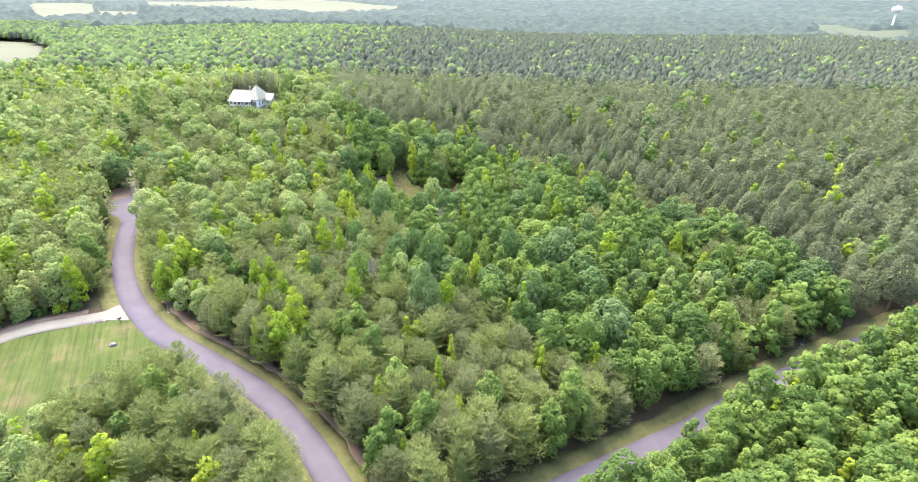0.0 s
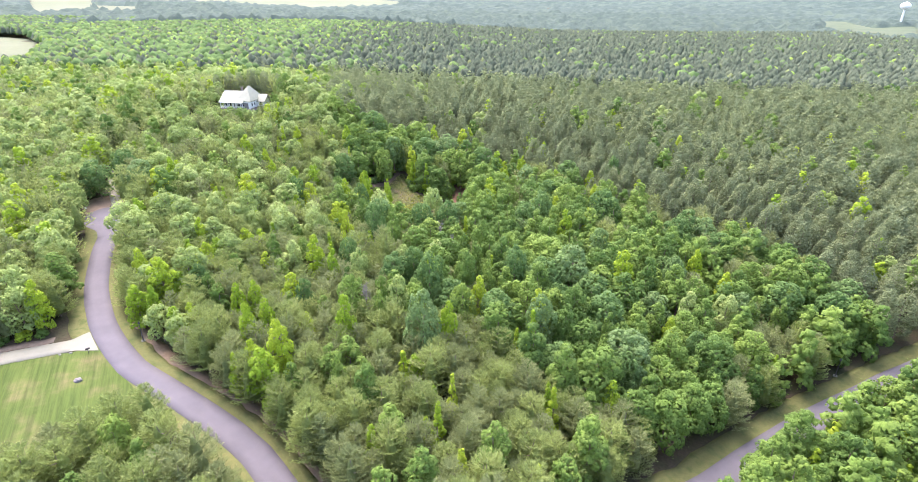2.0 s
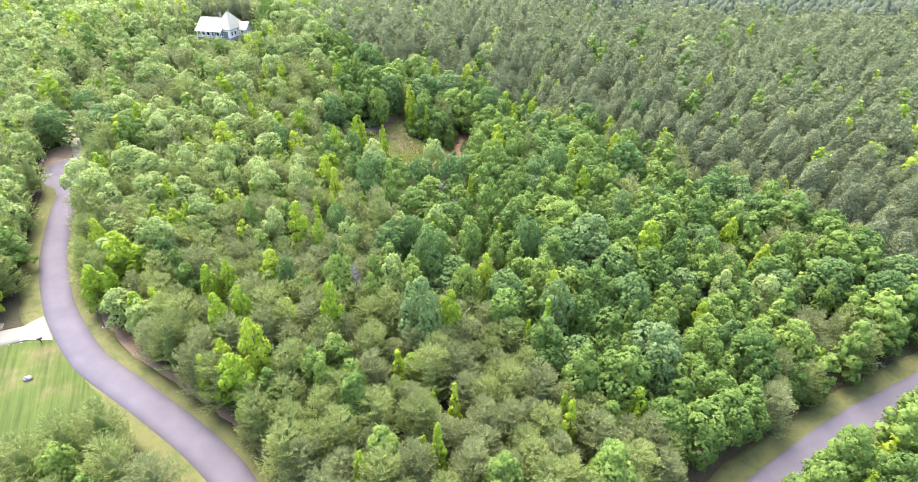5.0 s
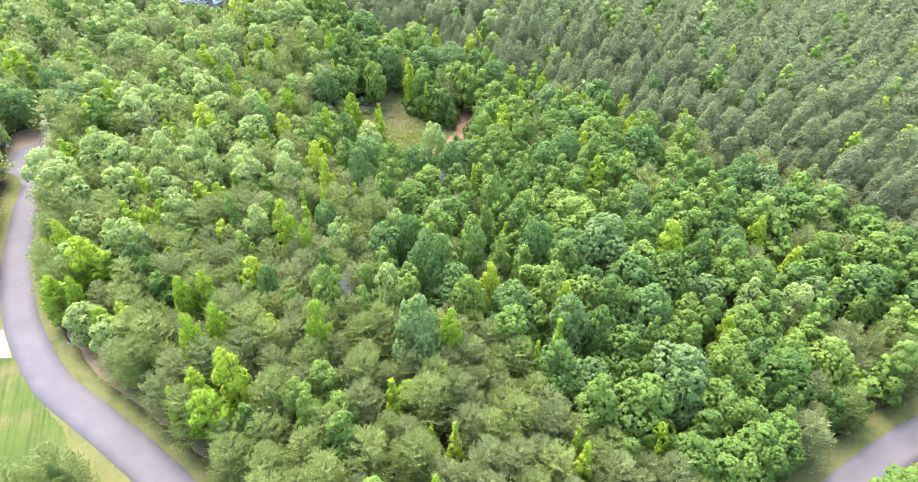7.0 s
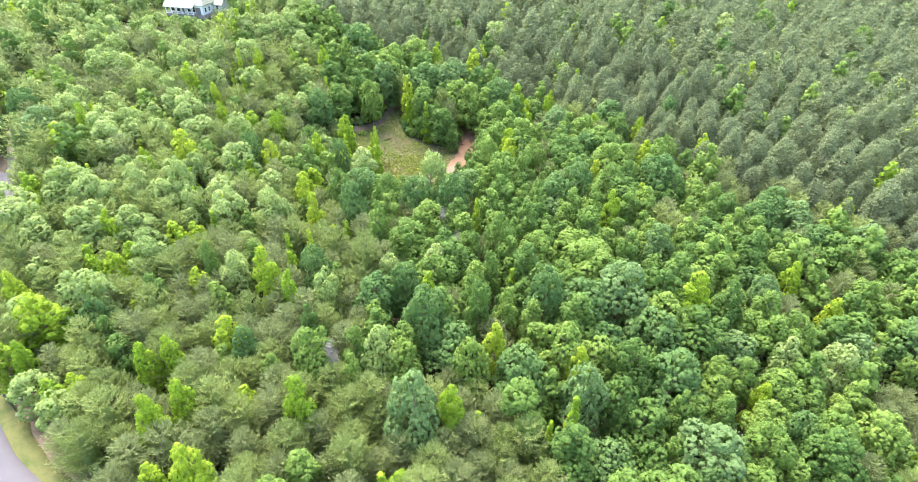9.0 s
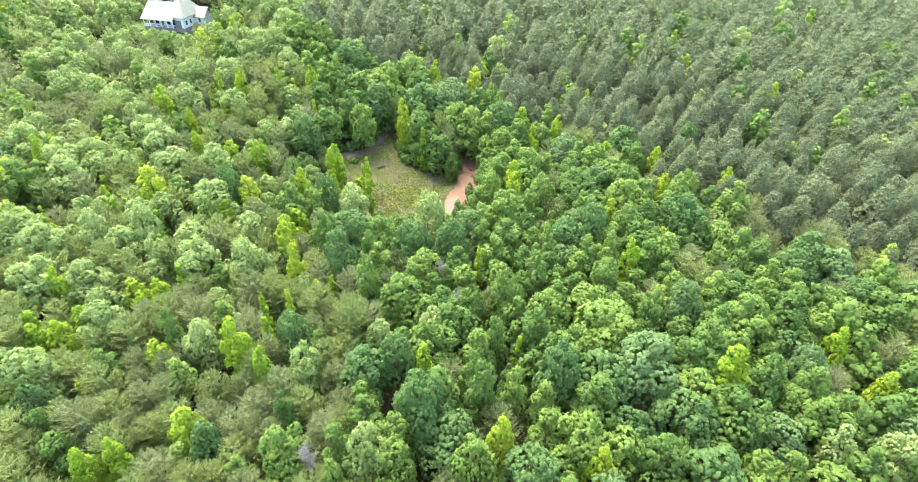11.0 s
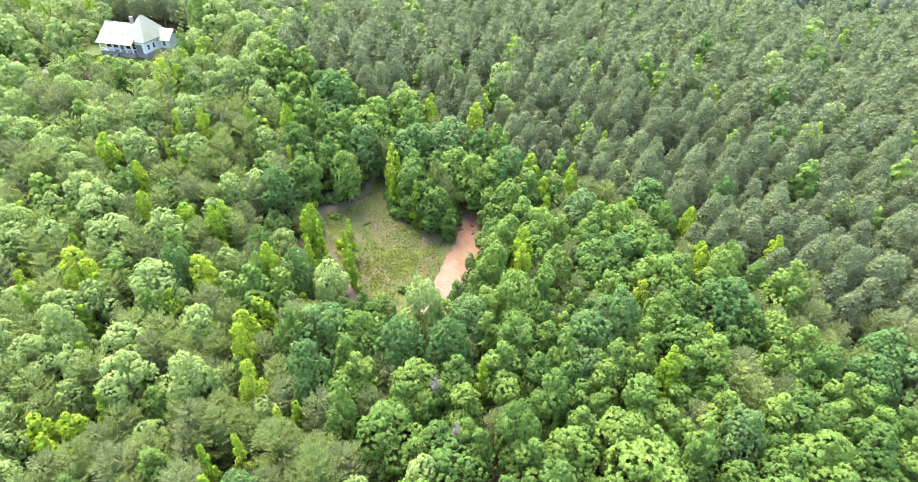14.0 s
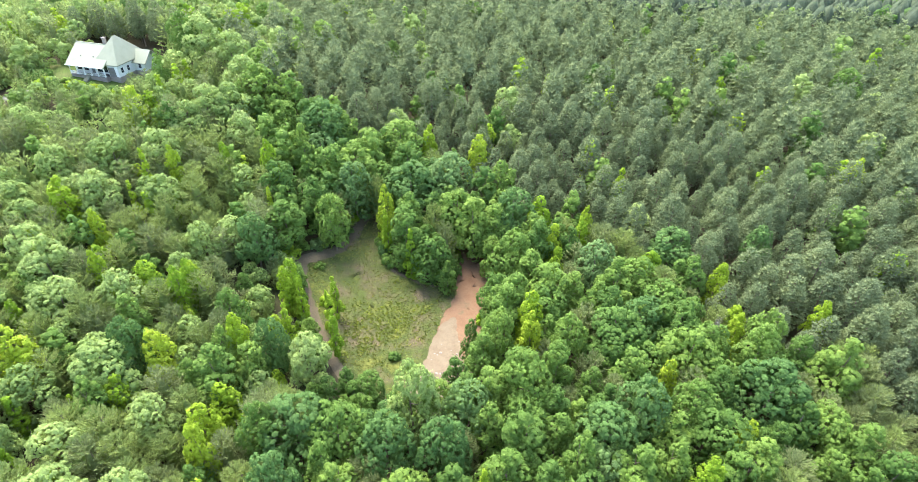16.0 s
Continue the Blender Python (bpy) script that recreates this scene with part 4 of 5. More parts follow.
for kind, some in near.items():
    some.sort(key=lambda p: -1 if p in marked else from_line([p[0] * 0.75], [p[1]], [(0, 95), (0, 200)])[0])
    for p in some[: LIMIT[kind]]:
        full = SORTS[SPECIES[kind][0]]["R"] * p[4] / SORTS[SPECIES[kind][0]]["top"]
        plant(kind, p[0], p[1], p[4], rng, min(1.3, max(0.65, 0.88 * p[2] / full)) if p in marked else rng.uniform(0.92, 1.12))
    for n_, p in enumerate(some[LIMIT[kind] :]):
        rest.setdefault((SPECIES[kind][1], n_ < (900 if kind == "loblolly" else 260)), []).append((p[0], p[1], float(land(p[0], p[1])), p[4], SPECIES[kind][0]))
WORDS = {"green": "mid-green broadleaf trees", "blue": "blue-green oaks", "bright": "yellow-green poplars", "pale": "pale yellow-green hickories lightened for glare", "pine": "olive-green pines", "straw": "grey-olive scrub pines", "dusk": "dark plantation pines"}
for (tone, closer), trees in rest.items():
    woods("woodland", "woods of " + WORDS[tone] + (" round the clearing" if closer else " beyond the clearing"), trees, MIDDLE if closer else LOWER, tone, rng)

# woods in the distance
step = 5.7
gx, gy = np.meshgrid(np.arange(-900, 900, step), np.arange(430, 1000, step), indexing="ij")
gx = (gx + rng.uniform(-2.6, 2.6, gx.shape)).ravel()
gy = (gy + rng.uniform(-2.6, 2.6, gy.shape)).ravel()
ok = (np.abs(gx) < 40 + 0.88 * gy) & clear_of(gx, gy)
fx, fy = gx[ok], gy[ok]
zz = land(fx, fy)
pick = rng.uniform(size=len(fx))
left = np.clip((-fx - 60) / 160, 0, 1)
far = {"dusk": [], "green": [], "pine": [], "bright": [], "blue": []}
for x, y, z, p, w in zip(fx, fy, zz, pick, left):
    if p < 0.93 - 0.75 * w:
        far["dusk"].append((x, y, z, rng.uniform(12.5, 16), "loblolly"))
    elif p < 0.95 - 0.55 * w:
        far["pine"].append((x, y, z, rng.uniform(11, 15), "pine"))
    elif p < 0.985 - 0.1 * w:
        far["green"].append((x, y, z, rng.uniform(12, 16), "round"))
    else:
        far["bright"].append((x, y, z, rng.uniform(12, 15), "oval"))
# plain far crowns, their self-shadow carried by the darkened colours
for tone, trees in far.items():
    woods("far_woodland", "distant woods of " + WORDS[tone], trees, FARTHER, tone, rng, M_SHADED_CANOPY)

# woods behind the start and out to the sides
gx, gy = np.meshgrid(np.arange(-360, 360, 6.0), np.arange(-140, 430, 6.0), indexing="ij")
gx = (gx + rng.uniform(-2.4, 2.4, gx.shape)).ravel()
gy = (gy + rng.uniform(-2.4, 2.4, gy.shape)).ravel()
out = (np.abs(gx) > 72 + 0.80 * (gy - 20)) | (gy < 38) | ((gy < 260) & ((gx < -242) | (gx > 222))) | (np.abs(gx) > 332)
ok = out & clear_of(gx, gy)
side = {}
for x, y in zip(gx[ok], gy[ok]):
    tone = ("dusk" if x > 110 and y > 150 else ("green", "green", "pine", "green", "pine", "green", "bright")[int(rng.integers(7))])
    sort = {"dusk": "loblolly", "green": "round", "pine": "pine", "bright": "oval"}[tone]
    by_start = tone != "dusk" and -55 < y < 60 and -110 < x < 110
    side.setdefault((tone, by_start), []).append((x, y, float(land(x, y)), rng.uniform(10.5, 15), sort))
for (tone, by_start), trees in side.items():
    woods("woodland", ("woods below the road of " if by_start else "surrounding woods of ") + WORDS[tone], trees, LOWER if by_start else FARTHER, tone, rng, M_MASS if by_start else M_SHADED_CANOPY)

# the canopy beyond, out to the horizon, with haze painted into its colour
aa, rr = np.linspace(-1.05, 1.05, 330), np.concatenate([np.linspace(975, 1600, 64), np.geomspace(1620, 5300, 74)])
A, D = np.meshgrid(aa, rr, indexing="ij")
X, Y = D * np.sin(A), 60 + D * np.cos(A)
Z = land(X, Y) + 11.5 + rng.normal(0, 3.2, X.shape) + 9 * np.sin(X / 190) * np.cos(Y / 240)
n, m = X.shape
i, j = np.meshgrid(np.arange(n - 1), np.arange(m - 1), indexing="ij")
q = np.stack([i * m + j, i * m + j + 1, (i + 1) * m + j + 1, (i + 1) * m + j], -1).reshape(-1, 4)
Z[:, 0] = land(X[:, 0], Y[:, 0])
for f in FIELDS:
    Z = np.where(inside(X, Y, f), land(X, Y) - 1.0, Z)
v = np.stack([X, Y, Z], -1).reshape(-1, 3)
canopy = new("far_canopy", mesh_np("far_canopy", v, q, None, M_SHADED_CANOPY["horizon"], False, rng.uniform(0, 1, len(v))))
tagged(canopy, "treetops of the far woods out to the horizon, painted hazy blue", "woods", kind="stuff")


# ---- the white house on the hill ----
def prism(front, back):
    """A solid between two outlines with the same number of corners."""
    bm = bmesh.new()
    a = [bm.verts.new(p) for p in front]
    b = [bm.verts.new(p) for p in back]
    bm.faces.new(a)
    bm.faces.new(b[::-1])
    for k in range(len(a)):
        k2 = (k + 1) % len(a)
        bm.faces.new((a[k2], a[k], b[k], b[k2]))
    bmesh.ops.recalc_face_normals(bm, faces=bm.faces)
    return bm


def gable_roof(x0, x1, y0, y1, eave, ridge, over=0.45, thick=0.22):
    """Two slopes with thickness, ridge along x."""
    ym = (y0 + y1) / 2
    s = (ridge - eave) / (ym - y0)
    lo = eave - s * over
    out = [(y0 - over, lo), (ym, ridge), (y1 + over, lo), (y1 + over, lo + thick), (ym, ridge + thick * 1.3), (y0 - over, lo + thick)]
    return prism([(x0 - over, y, z) for y, z in out], [(x1 + over, y, z) for y, z in out])


def hip_roof(x0, x1, y0, y1, eave, top, run, over=0.5, thick=0.22):
    bm = bmesh.new()
    xm = (x0 + x1) / 2
    base = [(x0 - over, y0 - over), (x1 + over, y0 - over), (x1 + over, y1 + over), (x0 - over, y1 + over)]
    b0 = [bm.verts.new((x, y, eave)) for x, y in base]
    b1 = [bm.verts.new((x, y, eave + thick)) for x, y in base]
    r0, r1 = bm.verts.new((xm, y0 + run, top)), bm.verts.new((xm, y1 - run, top))
    bm.faces.new(b0[::-1])
    for k in range(4):
        k2 = (k + 1) % 4
        bm.faces.new((b0[k], b0[k2], b1[k2], b1[k]))
    bm.faces.new((b1[0], b1[1], r0))
    bm.faces.new((b1[1], b1[2], r1, r0))
    bm.faces.new((b1[2], b1[3], r1))
    bm.faces.new((b1[3], b1[0], r0, r1))
    bmesh.ops.recalc_face_normals(bm, faces=bm.faces)
    return bm


def add_window(parent, x, y, z, w, h, face="front"):
    """A sash window with frame, sill and two panes, proud of the wall."""
    def b(x0, z0, x1, z1, d0, d1):
        return (x + x0, y - d1, z + z0, x + x1, y - d0, z + z1) if face == "front" else (x + d0, y + x0, z + z0, x + d1, y + x1, z + z1)
    win = part("window", boxes([b(-w / 2 - 0.09, -0.09, -w / 2, h + 0.09, 0.003, 0.07), b(w / 2, -0.09, w / 2 + 0.09, h + 0.09, 0.003, 0.07), b(-w / 2, h, w / 2, h + 0.09, 0.003, 0.07), b(-w / 2, h / 2 - 0.03, w / 2, h / 2 + 0.03, 0.003, 0.06)]), M_WHITE, parent)
    part("sill", boxes([b(-w / 2 - 0.14, -0.16, w / 2 + 0.14, -0.09, 0.003, 0.14)]), M_WHITE, win)
    part("pane", boxes([b(-w / 2, 0.0, w / 2, h / 2 - 0.03, 0.003, 0.03)]), M_GLASS, win, "dark reflecting glass")
    part("pane", boxes([b(-w / 2, h / 2 + 0.03, w / 2, h, 0.003, 0.03)]), M_GLASS, win, "dark reflecting glass")


house = new("house")
house.matrix_basis = pose(-121.6, 292.7, 20.0, 0, 0, -11)
tagged(house, "white house with pale roof and deep front porch among trees", "house")
part("foundation", boxes([(0, 0, -2.6, 12, 9.5, 0.35), (12.003, 1.2, -3.4, 15.6, 13, 0.3), (15.603, 8, -3.4, 18.8, 14, 0.25)]), M_BRICK, house, "brown brick foundation")
part("wall", prism([(0.2, 2.4, 0.35), (0.2, 9.3, 0.35), (0.2, 9.3, 3.9), (0.2, 6.0, 7.2), (0.2, 2.4, 4.6)], [(12, 2.4, 0.35), (12, 9.3, 0.35), (12, 9.3, 3.9), (12, 6.0, 7.2), (12, 2.4, 4.6)]), M_WHITE, house, "white clapboard siding")
part("wall", boxes([(10.0, 9.302, 0.3, 12.008, 12.8, 3.6), (12.01, 1.4, 0.3, 15.4, 12.8, 3.6)]), M_WHITE, house)
part("wall", prism([(15.41, 8.2, 0.25), (15.41, 13.8, 0.25), (15.41, 13.8, 3.0), (15.41, 11.0, 4.9), (15.41, 8.2, 3.0)], [(18.6, 8.2, 0.25), (18.6, 13.8, 0.25), (18.6, 13.8, 3.0), (18.6, 11.0, 4.9), (18.6, 8.2, 3.0)]), M_WHITE, house)
roof = part("roof", prism([(-0.5, -0.45, 2.95), (-0.5, 6.0, 7.55), (-0.5, 10.0, 3.75), (-0.5, 10.0, 4.0), (-0.5, 6.0, 7.85), (-0.5, -0.45, 3.2)], [(12.4, -0.45, 2.95), (12.4, 6.0, 7.55), (12.4, 10.0, 3.75), (12.4, 10.0, 4.0), (12.4, 6.0, 7.85), (12.4, -0.45, 3.2)]), M_ROOF, house, "pale cream standing roof reaching over the porch")
part("ridge_cap", boxes([(-0.5, 5.85, 7.84, 12.4, 6.15, 7.93)], 0.02), M_ROOF, roof)
roof2 = part("roof", hip_roof(8.4, 15.6, 1.4, 13.4, 3.6, 10.2, 5.4), M_ROOF, house, "steep pale hipped roof")
part("roof", gable_roof(15.0, 19.6, 7.6, 13.8, 3.0, 5.6), M_ROOF, house)
part("chimney", boxes([(8.4, 6.4, 5.0, 9.2, 7.1, 9.4), (8.3, 6.3, 9.4, 9.3, 7.2, 9.6)]), M_BRICK, roof)
for x in (3.2, 7.4):
    part("roof_vent", boxes([(x, 2.2, 4.6, x + 0.35, 2.6, 5.35)], 0.04), M_DARK, roof, "small dark roof vent")
part("gutter", boxes([(-0.5, -0.58, 3.0, 12.4, -0.452, 3.16)], 0.02), M_WHITE, roof)
part("porch_floor", boxes([(-0.1, -0.2, 0.353, 12, 2.397, 0.45)]), M_GREY, house, "grey board porch floor")
for k in range(6):
    x = 0.15 + k * 2.34
    post = part("porch_post", boxes([(x - 0.11, 0.0, 0.452, x + 0.11, 0.22, 3.1), (x - 0.17, -0.06, 0.453, x + 0.17, 0.28, 0.65), (x - 0.16, -0.05, 2.7, x + 0.16, 0.27, 2.85)]), M_WHITE, house)
    if k < 5:
        rail = part("railing", boxes([(x + 0.112, 0.06, 1.28, x + 2.228, 0.14, 1.36), (x + 0.112, 0.07, 0.6, x + 2.228, 0.13, 0.66)]), M_WHITE, house)
        for c in range(9):
            part("baluster", boxes([(x + 0.28 + c * 0.22, 0.08, 0.66, x + 0.32 + c * 0.22, 0.12, 1.28)]), M_WHITE, rail)
for x in (1.35, 3.7, 8.3, 10.6):
    add_window(house, x, 2.4, 0.95, 1.75, 1.95)
door = part("door", boxes([(5.45, 2.33, 0.452, 6.45, 2.397, 2.5)], 0.01), M_GREY, house, "grey panelled front door")
part("door_handle", boxes([(6.3, 2.27, 1.4, 6.38, 2.329, 1.55)]), M_DARK, door)
part("garage_door", boxes([(12.2, 1.32, 0.32, 14.4, 1.397, 2.9)] + [(12.25, 1.28, 0.36 + k * 0.64, 14.35, 1.319, 0.92 + k * 0.64) for k in range(4)]), M_GREY, house, "grey panelled door in the side block")
for y in (3.0, 5.4):
    add_window(house, 15.4, y, 1.2, 0.9, 1.4, "side")
add_window(house, 17.1, 8.2, 1.0, 0.9, 1.3)
step_part = part("porch_steps", boxes([(5.2, -0.2 - 0.32 * (k + 1), -1.2, 6.7, -0.2 - 0.32 * k - 0.002, 0.27 - 0.18 * k) for k in range(5)]), M_CONCRETE, house)


# ---- the water tower on the far edge of the woods ----
def water_tower(x, y, h, r):
    """A white tank like a flattened ball on a flared stem."""
    tower = new("water_tower")
    tower.matrix_basis = pose(x, y, float(land(x, y)))
    stem = [(0, 0, -1), (0, 0, 1.5), (0, 0, 5), (0, 0, h * 0.62), (0, 0, h * 0.72)]
    v, q = tube(stem, [r * 0.4, r * 0.35, r * 0.2, r * 0.17, r * 0.4], 20)
    part("stem", mesh_np("stem", v, q, None, M_WHITE, True), None, tower)
    prof_ = [(0.38, -0.62), (0.7, -0.45), (0.95, -0.15), (1.0, 0.1), (0.86, 0.42), (0.55, 0.66), (0.2, 0.76), (0.02, 0.78)]
    v, q = tube([(0, 0, h * 0.78 + b * r) for a, b in prof_], [a * r for a, b in prof_], 24)
    tank = part("tank", mesh_np("tank", v, q, None, M_WHITE, True), None, tower, "white rounded water tank")
    v, q = tube([(0, 0, h * 0.78 + 0.7 * r), (0, 0, h * 0.78 + 0.95 * r)], [0.8, 0.6], 8)
    part("vent", mesh_np("vent", v, q, None, M_WHITE, True), None, tank)
    return tagged(tower, "white water tower with a rounded tank on a slim stem", "water tower")


water_tower(877, 1262, 50, 9.5)


# ---- small things along the lane ----
def street_lamp(x, y, h, rz):
    """A dark post on a small pale base, with an arm and a lantern head."""
    z = float(land(x, y))
    lamp = new("street_lamp")
    lamp.matrix_basis = pose(x, y, z + 0.06, 0, 0, rz)
    v, q = tube([(0, 0, -0.5), (0, 0, 0.6), (0, 0, h)], [0.12, 0.1, 0.08], 8)
    part("post", mesh_np("post", v, q, None, M_DARK, True), None, lamp)
    part("base", boxes([(-0.45, -0.45, -0.4, 0.45, 0.45, 0.12)], 0.05), M_CONCRETE, lamp, "pale concrete base")
    part("collar", boxes([(-0.16, -0.16, 0.12, 0.16, 0.16, 0.5)], 0.04), M_DARK, lamp)
    bm = boxes([(-0.24, -0.24, h, 0.24, 0.24, h + 0.5)], 0.08)
    for vert in bm.verts:
        if vert.co.z > h + 0.3:
            vert.co.x *= 0.55
            vert.co.y *= 0.55
    head = part("lantern", bm, M_DARK, lamp, "dark lantern head")
    part("finial", boxes([(-0.05, -0.05, h + 0.5, 0.05, 0.05, h + 0.68)], 0.02), M_DARK, head)
    return tagged(lamp, "thin dark lamp post on a grass verge", "street lamp")


street_lamp(-72.8, 126.2, 4.6, 30)
street_lamp(93.0, 134.2, 4.6, 60)

mailbox = new("mailbox")
mailbox.matrix_basis = pose(-82.2, 120.9, float(land(-82.2, 120.9)) + 0.08, 0, 0, 40)
part("post", boxes([(-0.06, -0.06, -0.4, 0.06, 0.06, 1.0)], 0.01), M_DARK, mailbox)
v, q = tube([(-0.45, 0, 1.2), (0.45, 0, 1.2)], [0.2, 0.2], 10)
part("box", mesh_np("box", v, q, None, M_DARK, True), None, mailbox)
part("bracket", boxes([(-0.4, -0.15, 0.95, 0.4, 0.15, 1.01)], 0.01), M_DARK, mailbox)
part("flag", boxes([(0.1, 0.2, 1.2, 0.16, 0.22, 1.5)]), M_BRICK, mailbox)
tagged(mailbox, "dark mailbox on a post at the driveway's mouth", "mailbox")


def sign_post(x, y, h, rz):
    s = new("sign_post")
    s.matrix_basis = pose(x, y, float(land(x, y)), 0, 0, rz)
    part("post", boxes([(-0.05, -0.05, -0.4, 0.05, 0.05, h)], 0.01), M_DARK, s)
    part("panel", boxes([(-0.32, -0.08, h - 0.7, 0.32, -0.052, h)], 0.01), M_WHITE, s, "blank white panel")
    return tagged(s, "small white sign on a post beside the turning circle", "sign")


sign_post(-112.2, 196.0, 2.2, -20)
sign_post(-123.4, 186.5, 1.8, 30)


def mound(name, x, y, r, h, material, label, category, seed):
    """A low lumpy heap."""
    rg = np.random.default_rng(seed)
    iv, it = ICO[3]
    f = 1 + 0.18 * np.sin(iv[:, 0] * 5 + seed) * np.cos(iv[:, 1] * 6) + rg.normal(0, 0.06, len(iv))
    v = iv * f[:, None] * np.array([r, r * 0.8, h])
    ob = new(name, mesh_np(name, v, None, it, material, False))
    ob.matrix_basis = pose(x, y, float(land(x, y)) + h * 0.2)
    return tagged(ob, label, category)


mound("boulder", -78.8, 112.0, 0.8, 0.6, M_GREY, "low grey-brown boulder in the mown lawn", "boulder", 3)
mound("drain_cover", -86.0, 120.6, 0.4, 0.25, M_CONCRETE, "small pale utility cover beside the driveway", "utility cover", 4)
mound("drain_cover", -88.0, 119.8, 0.35, 0.22, M_CONCRETE, "small pale utility cover beside the driveway", "utility cover", 5)


def bush(x, y, r, h, tone, seed, label):
    rg = np.random.default_rng(seed)
    cv, cq, iv, it = broad_crown(seed, r, -0.2, h, dome, 10, int(40 + 34 * r * r), 0.3, 1)
    ob = new("bush", mesh_np("bush", np.concatenate([cv, iv]), cq, it + len(cv), M_LEAF[tone]))
    ob.matrix_basis = pose(x, y, float(land(x, y)) - 0.05, 0, 0, rg.uniform(0, 360))
    return tagged(ob, label, "bush")


for k, (x, y, r, h, tone) in enumerate([(-33, 226, 1.6, 2.4, "bright"), (-17, 214, 1.3, 1.6, "green"), (-37, 236, 1.2, 1.2, "green"), (0.2, 226, 1.5, 2.2, "bright"), (-126, 287.5, 2.0, 2.0, "bright"), (-121, 289, 1.5, 1.3, "green"), (-116.5, 287, 2.2, 1.6, "bright"), (-111, 286, 2.0, 1.5, "bright"), (-106, 286, 1.8, 1.6, "green"), (-101, 291, 2.2, 2.8, "blue"), (-129, 292, 2.0, 2.4, "green"), (-131, 288, 2.6, 3.6, "green"), (-127.5, 302, 3.0, 6.4, "pale"), (-132, 296.5, 3.4, 6.6, "pale"), (-98.5, 293.5, 2.0, 3.2, "green"), (-123, 285, 2.0, 2.0, "green"), (-119, 284, 1.8, 1.8, "bright"), (-114, 283.5, 2.0, 1.9, "green"), (-109, 282.5, 1.9, 2.2, "green"), (-103, 283, 2.2, 2.6, "bright"), (-100, 287, 2.2, 3.0, "green"), (-126, 284, 2.2, 2.6, "bright"), (-113, 287.8, 1.4, 1.2, "green"), (-119, 287.5, 1.4, 1.2, "bright"), (-96.5, 126.2, 1.6, 2.2, "green"), (-99.5, 124.6, 1.8, 2.6, "bright"), (-103, 122.6, 1.5, 1.9, "green"), (-106.5, 120, 1.7, 2.2, "pale"), (-110, 117, 1.6, 2.0, "green")]):
    bush(x, y, r, h, tone, 700 + k, ("yellow-green" if tone == "bright" else "green") + " leafy bush growing at the woods' edge")


rim = smooth_line(CLEARING + CLEARING[:1], 3.0)
rb = np.random.default_rng(41)
for k, (x, y) in enumerate(rim):
    if (y < 212 and x > -30) or inside([x], [y], DIRT)[0] or rb.uniform() < 0.06:
        continue
    ox, oy = x + 17.5, y - 228
    f = 1 + 1.4 / math.hypot(ox, oy)
    bush(-17.5 + ox * f, 228 + oy * f, rb.uniform(1.5, 2.4), rb.uniform(2.4, 5.0), ("green", "blue", "green", "green", "bright")[k % 5], 800 + k, "low leafy bush under the trees at the clearing's rim")


def snag(x, y, h, seed, twigs=46, spread_=2.0):
    """A dead grey-brown tree: thin trunk and a haze of fine forked twigs."""
    tree = new("dead_tree")
    tree.matrix_basis = pose(x, y, float(land(x, y)), 0, 0, seed * 40)
    me = trunk_mesh(seed, h, 0.14, 3, 2.0)
    me.materials.clear()
    part("trunk", me, M_DEAD, tree)
    rg = np.random.default_rng(seed)
    for _ in range(twigs):
        g, f = rg.uniform(0, 6.28), rg.uniform(0.5, 0.98)
        r = spread_ * rg.uniform(0.5, 1.0) * (1.35 - f)
        a = np.array([0, 0, h * f])
        e = a + np.array([r * math.cos(g), r * math.sin(g), rg.uniform(0.5, 1.8)])
        mid = (a + e) / 2 + rg.normal(0, 0.15, 3)
        pieces = [tube([a, mid, e], [0.045, 0.03, 0.015], 4)]
        for _k in range(4):
            pieces.append(tube([mid + (e - mid) * _k * 0.25, mid + (e - mid) * _k * 0.25 + rg.normal(0, 0.45, 3) + (0, 0, 0.4)], [0.025, 0.012], 3))
        v, q = joined(pieces)
        part("branch", mesh_np("branch", v, q, None, M_DEAD, True), None, tree)
    return tagged(tree, "bare grey-brown dead tree with fine twigs among living crowns", "tree")


snag(-21.9, 133.6, 15, 2)
snag(-6.8, 178.0, 13, 5)
snag(-3.2, 169.8, 12, 8)
snag(44.4, 217.5, 10, 11)

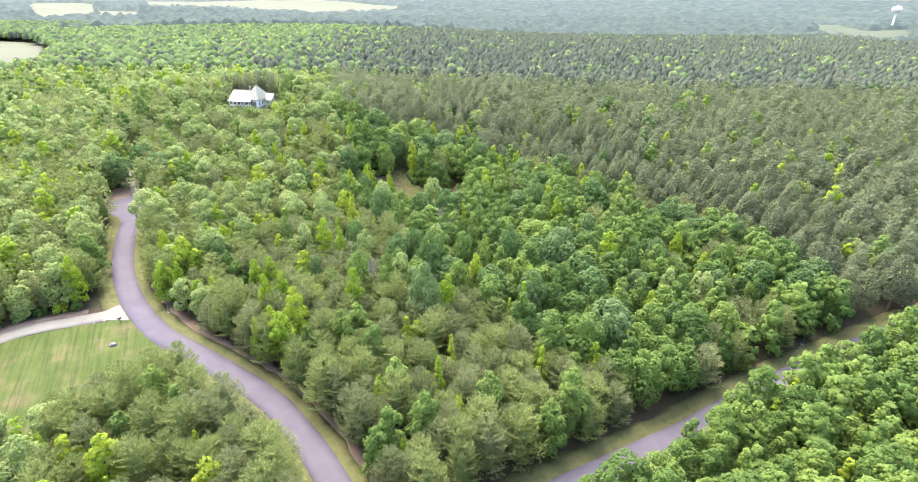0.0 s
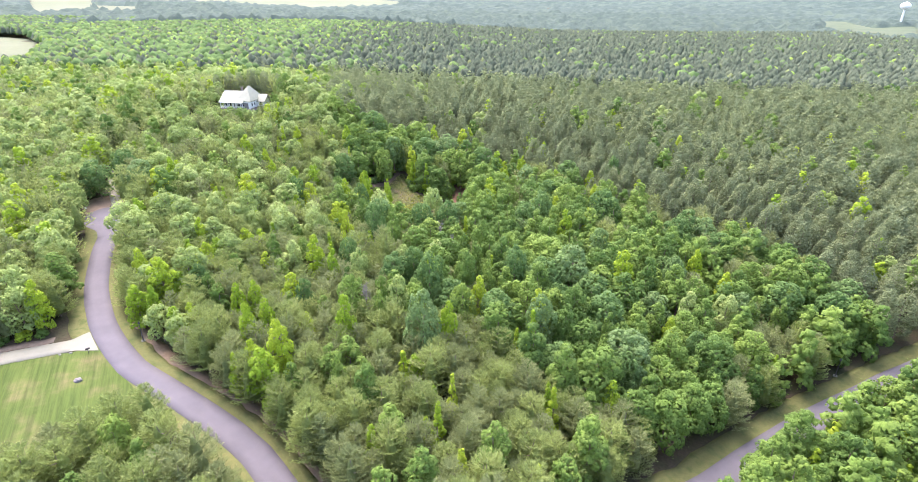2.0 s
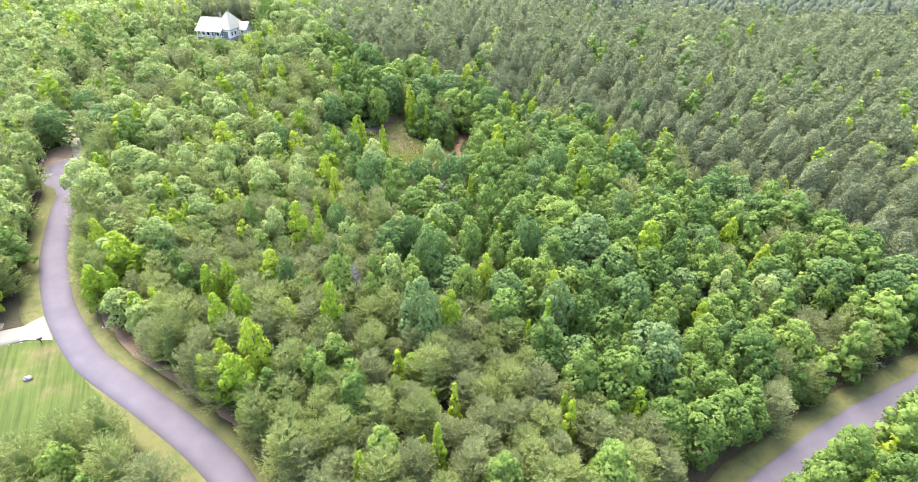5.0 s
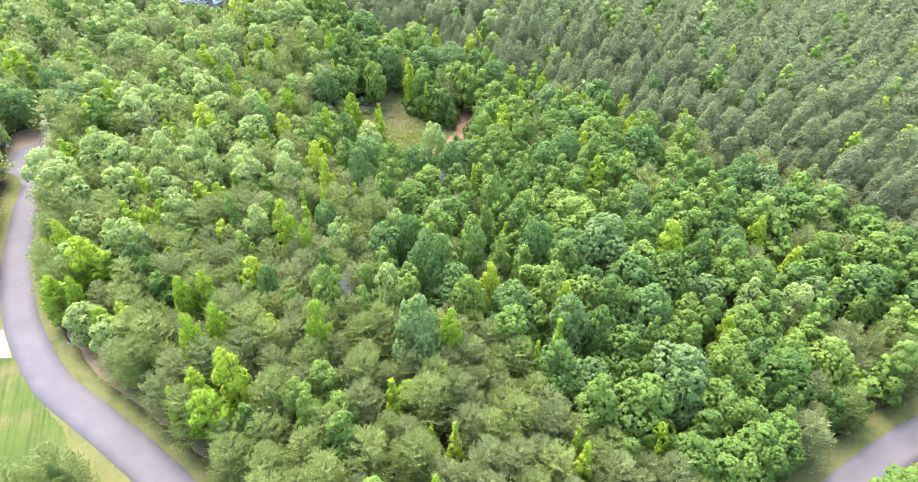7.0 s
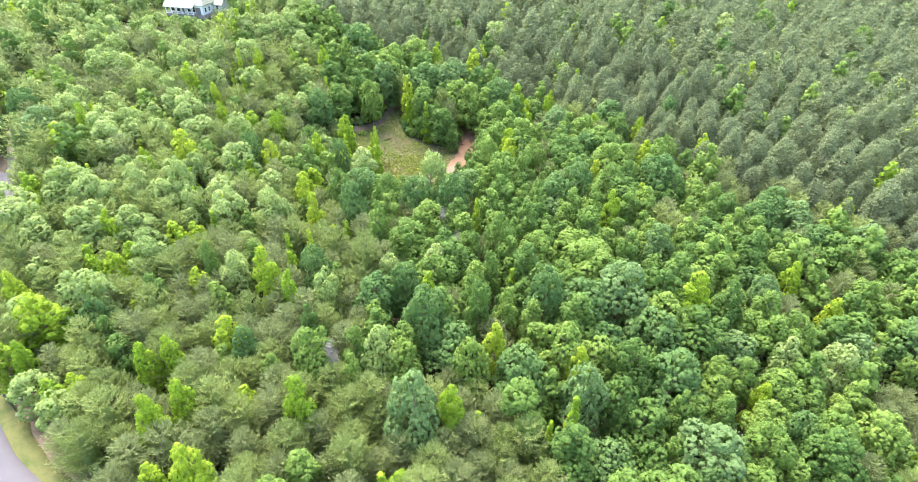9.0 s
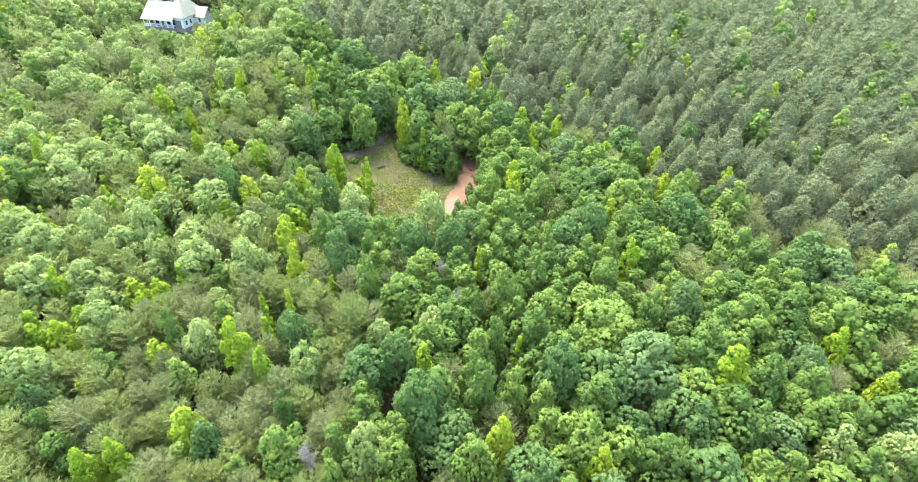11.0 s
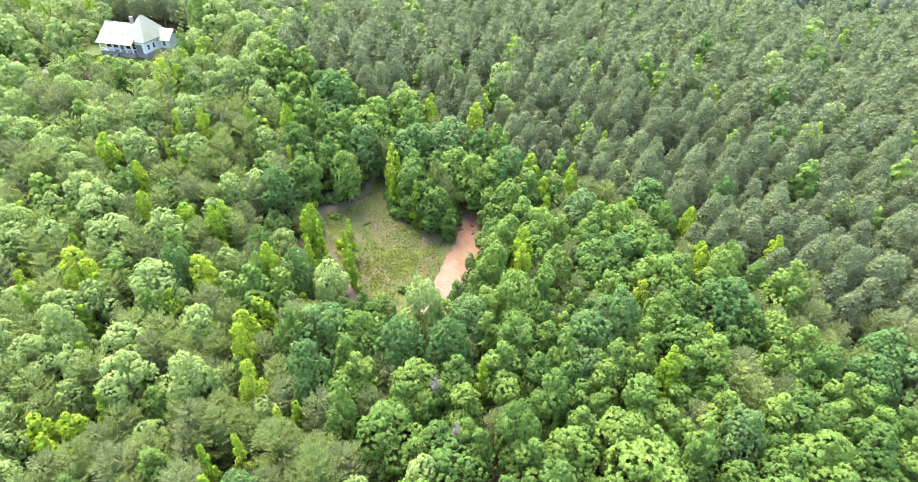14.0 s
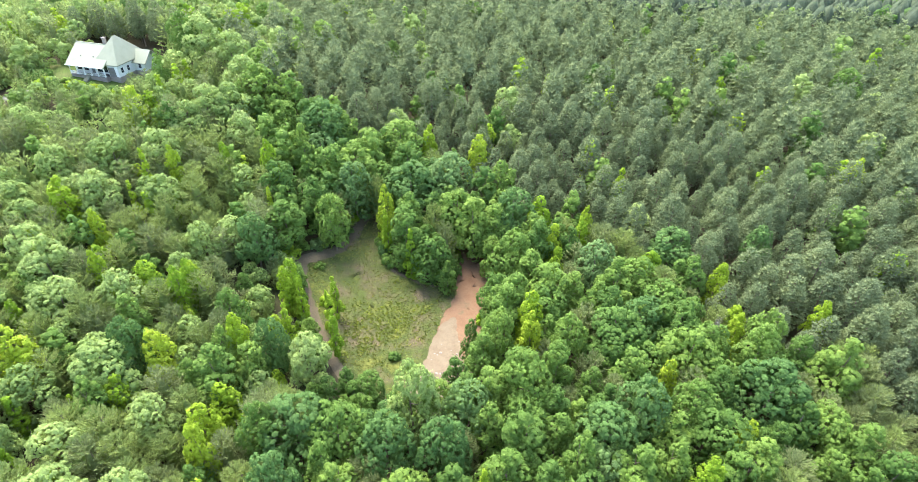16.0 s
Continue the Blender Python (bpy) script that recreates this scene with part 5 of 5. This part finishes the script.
# ---- grass and weeds of the clearing and the verges ----
def tufts(name, label, xs_, ys_, material, size, seed):
    """Short grass: a few crossed blades at each place."""
    rg = np.random.default_rng(seed)
    k = len(xs_)
    p = np.column_stack([xs_, ys_, land(xs_, ys_) + 0.03])
    g = rg.uniform(0, 6.28, k)
    s = size * rg.uniform(0.6, 1.5, k)
    u = np.column_stack([np.cos(g), np.sin(g), np.zeros(k)]) * s[:, None]
    lean = rg.normal(0, 0.35, (k, 3)) * s[:, None]
    up = np.array([0, 0, 1.0]) * s[:, None] * 1.1 + lean * np.array([1, 1, 0])
    v = np.stack([p - u * 0.5, p + u * 0.5, p + u * 0.8 + up, p - u * 0.8 + up * 0.9], 1).reshape(-1, 3)
    ob = new(name, mesh_np(name, v, np.arange(4 * k).reshape(-1, 4), None, material, False, np.repeat(rg.uniform(0, 1, k), 4)))
    return tagged(ob, label, "grass", kind="stuff")


M_TUFT = leaf("grass_blades", [(0.0, (0.15, 0.175, 0.045)), (0.4, (0.21, 0.215, 0.065)), (0.75, (0.26, 0.26, 0.08)), (1.0, (0.32, 0.27, 0.13))], False, 0.45)
rg = np.random.default_rng(77)
gx_, gy_ = rg.uniform(-43, 2, 22000), rg.uniform(203, 258, 22000)
lush = np.sin(gx_ * 0.35) * np.cos(gy_ * 0.28) + rg.normal(0, 0.8, len(gx_))
keep = inside(gx_, gy_, INNER) & ~inside(gx_, gy_, DIRT) & ~inside(gx_, gy_, PALE) & (lush > -0.1)
tufts("rough_grass", "rough tufts of grass and weeds in the clearing", gx_[keep], gy_[keep], M_TUFT, 0.17, 8)
M_WEED = leaf("weeds", [(0.0, (0.17, 0.20, 0.045)), (0.5, (0.21, 0.24, 0.05)), (0.85, (0.27, 0.30, 0.05)), (1.0, (0.34, 0.35, 0.055))], False, 0.5)
wx, wy = rg.uniform(-38, -8, 9000), rg.uniform(205, 240, 9000)
thick_ = np.exp(-(((wx + 21) / 10) ** 2 + ((wy - 222 - 0.35 * (wx + 21)) / 8) ** 2)) + 0.35 * np.sin(wx * 0.9) * np.cos(wy * 0.8)
keep = inside(wx, wy, INNER) & ~inside(wx, wy, DIRT) & ~inside(wx, wy, PALE) & (thick_ > rg.uniform(0.25, 0.9, len(wx)))
tufts("weeds", "olive and yellow-green weeds in the middle of the clearing", wx[keep], wy[keep], M_WEED, 0.26, 9)
for k in range(26):
    x, y = rg.uniform(-11, -4), rg.uniform(205, 221)
    if inside([x], [y], PALE)[0]:
        mound("stone", x, y, rg.uniform(0.15, 0.4), rg.uniform(0.1, 0.25), M_BRICK, "brown stone lying on the washed sand", "stone", 40 + k)
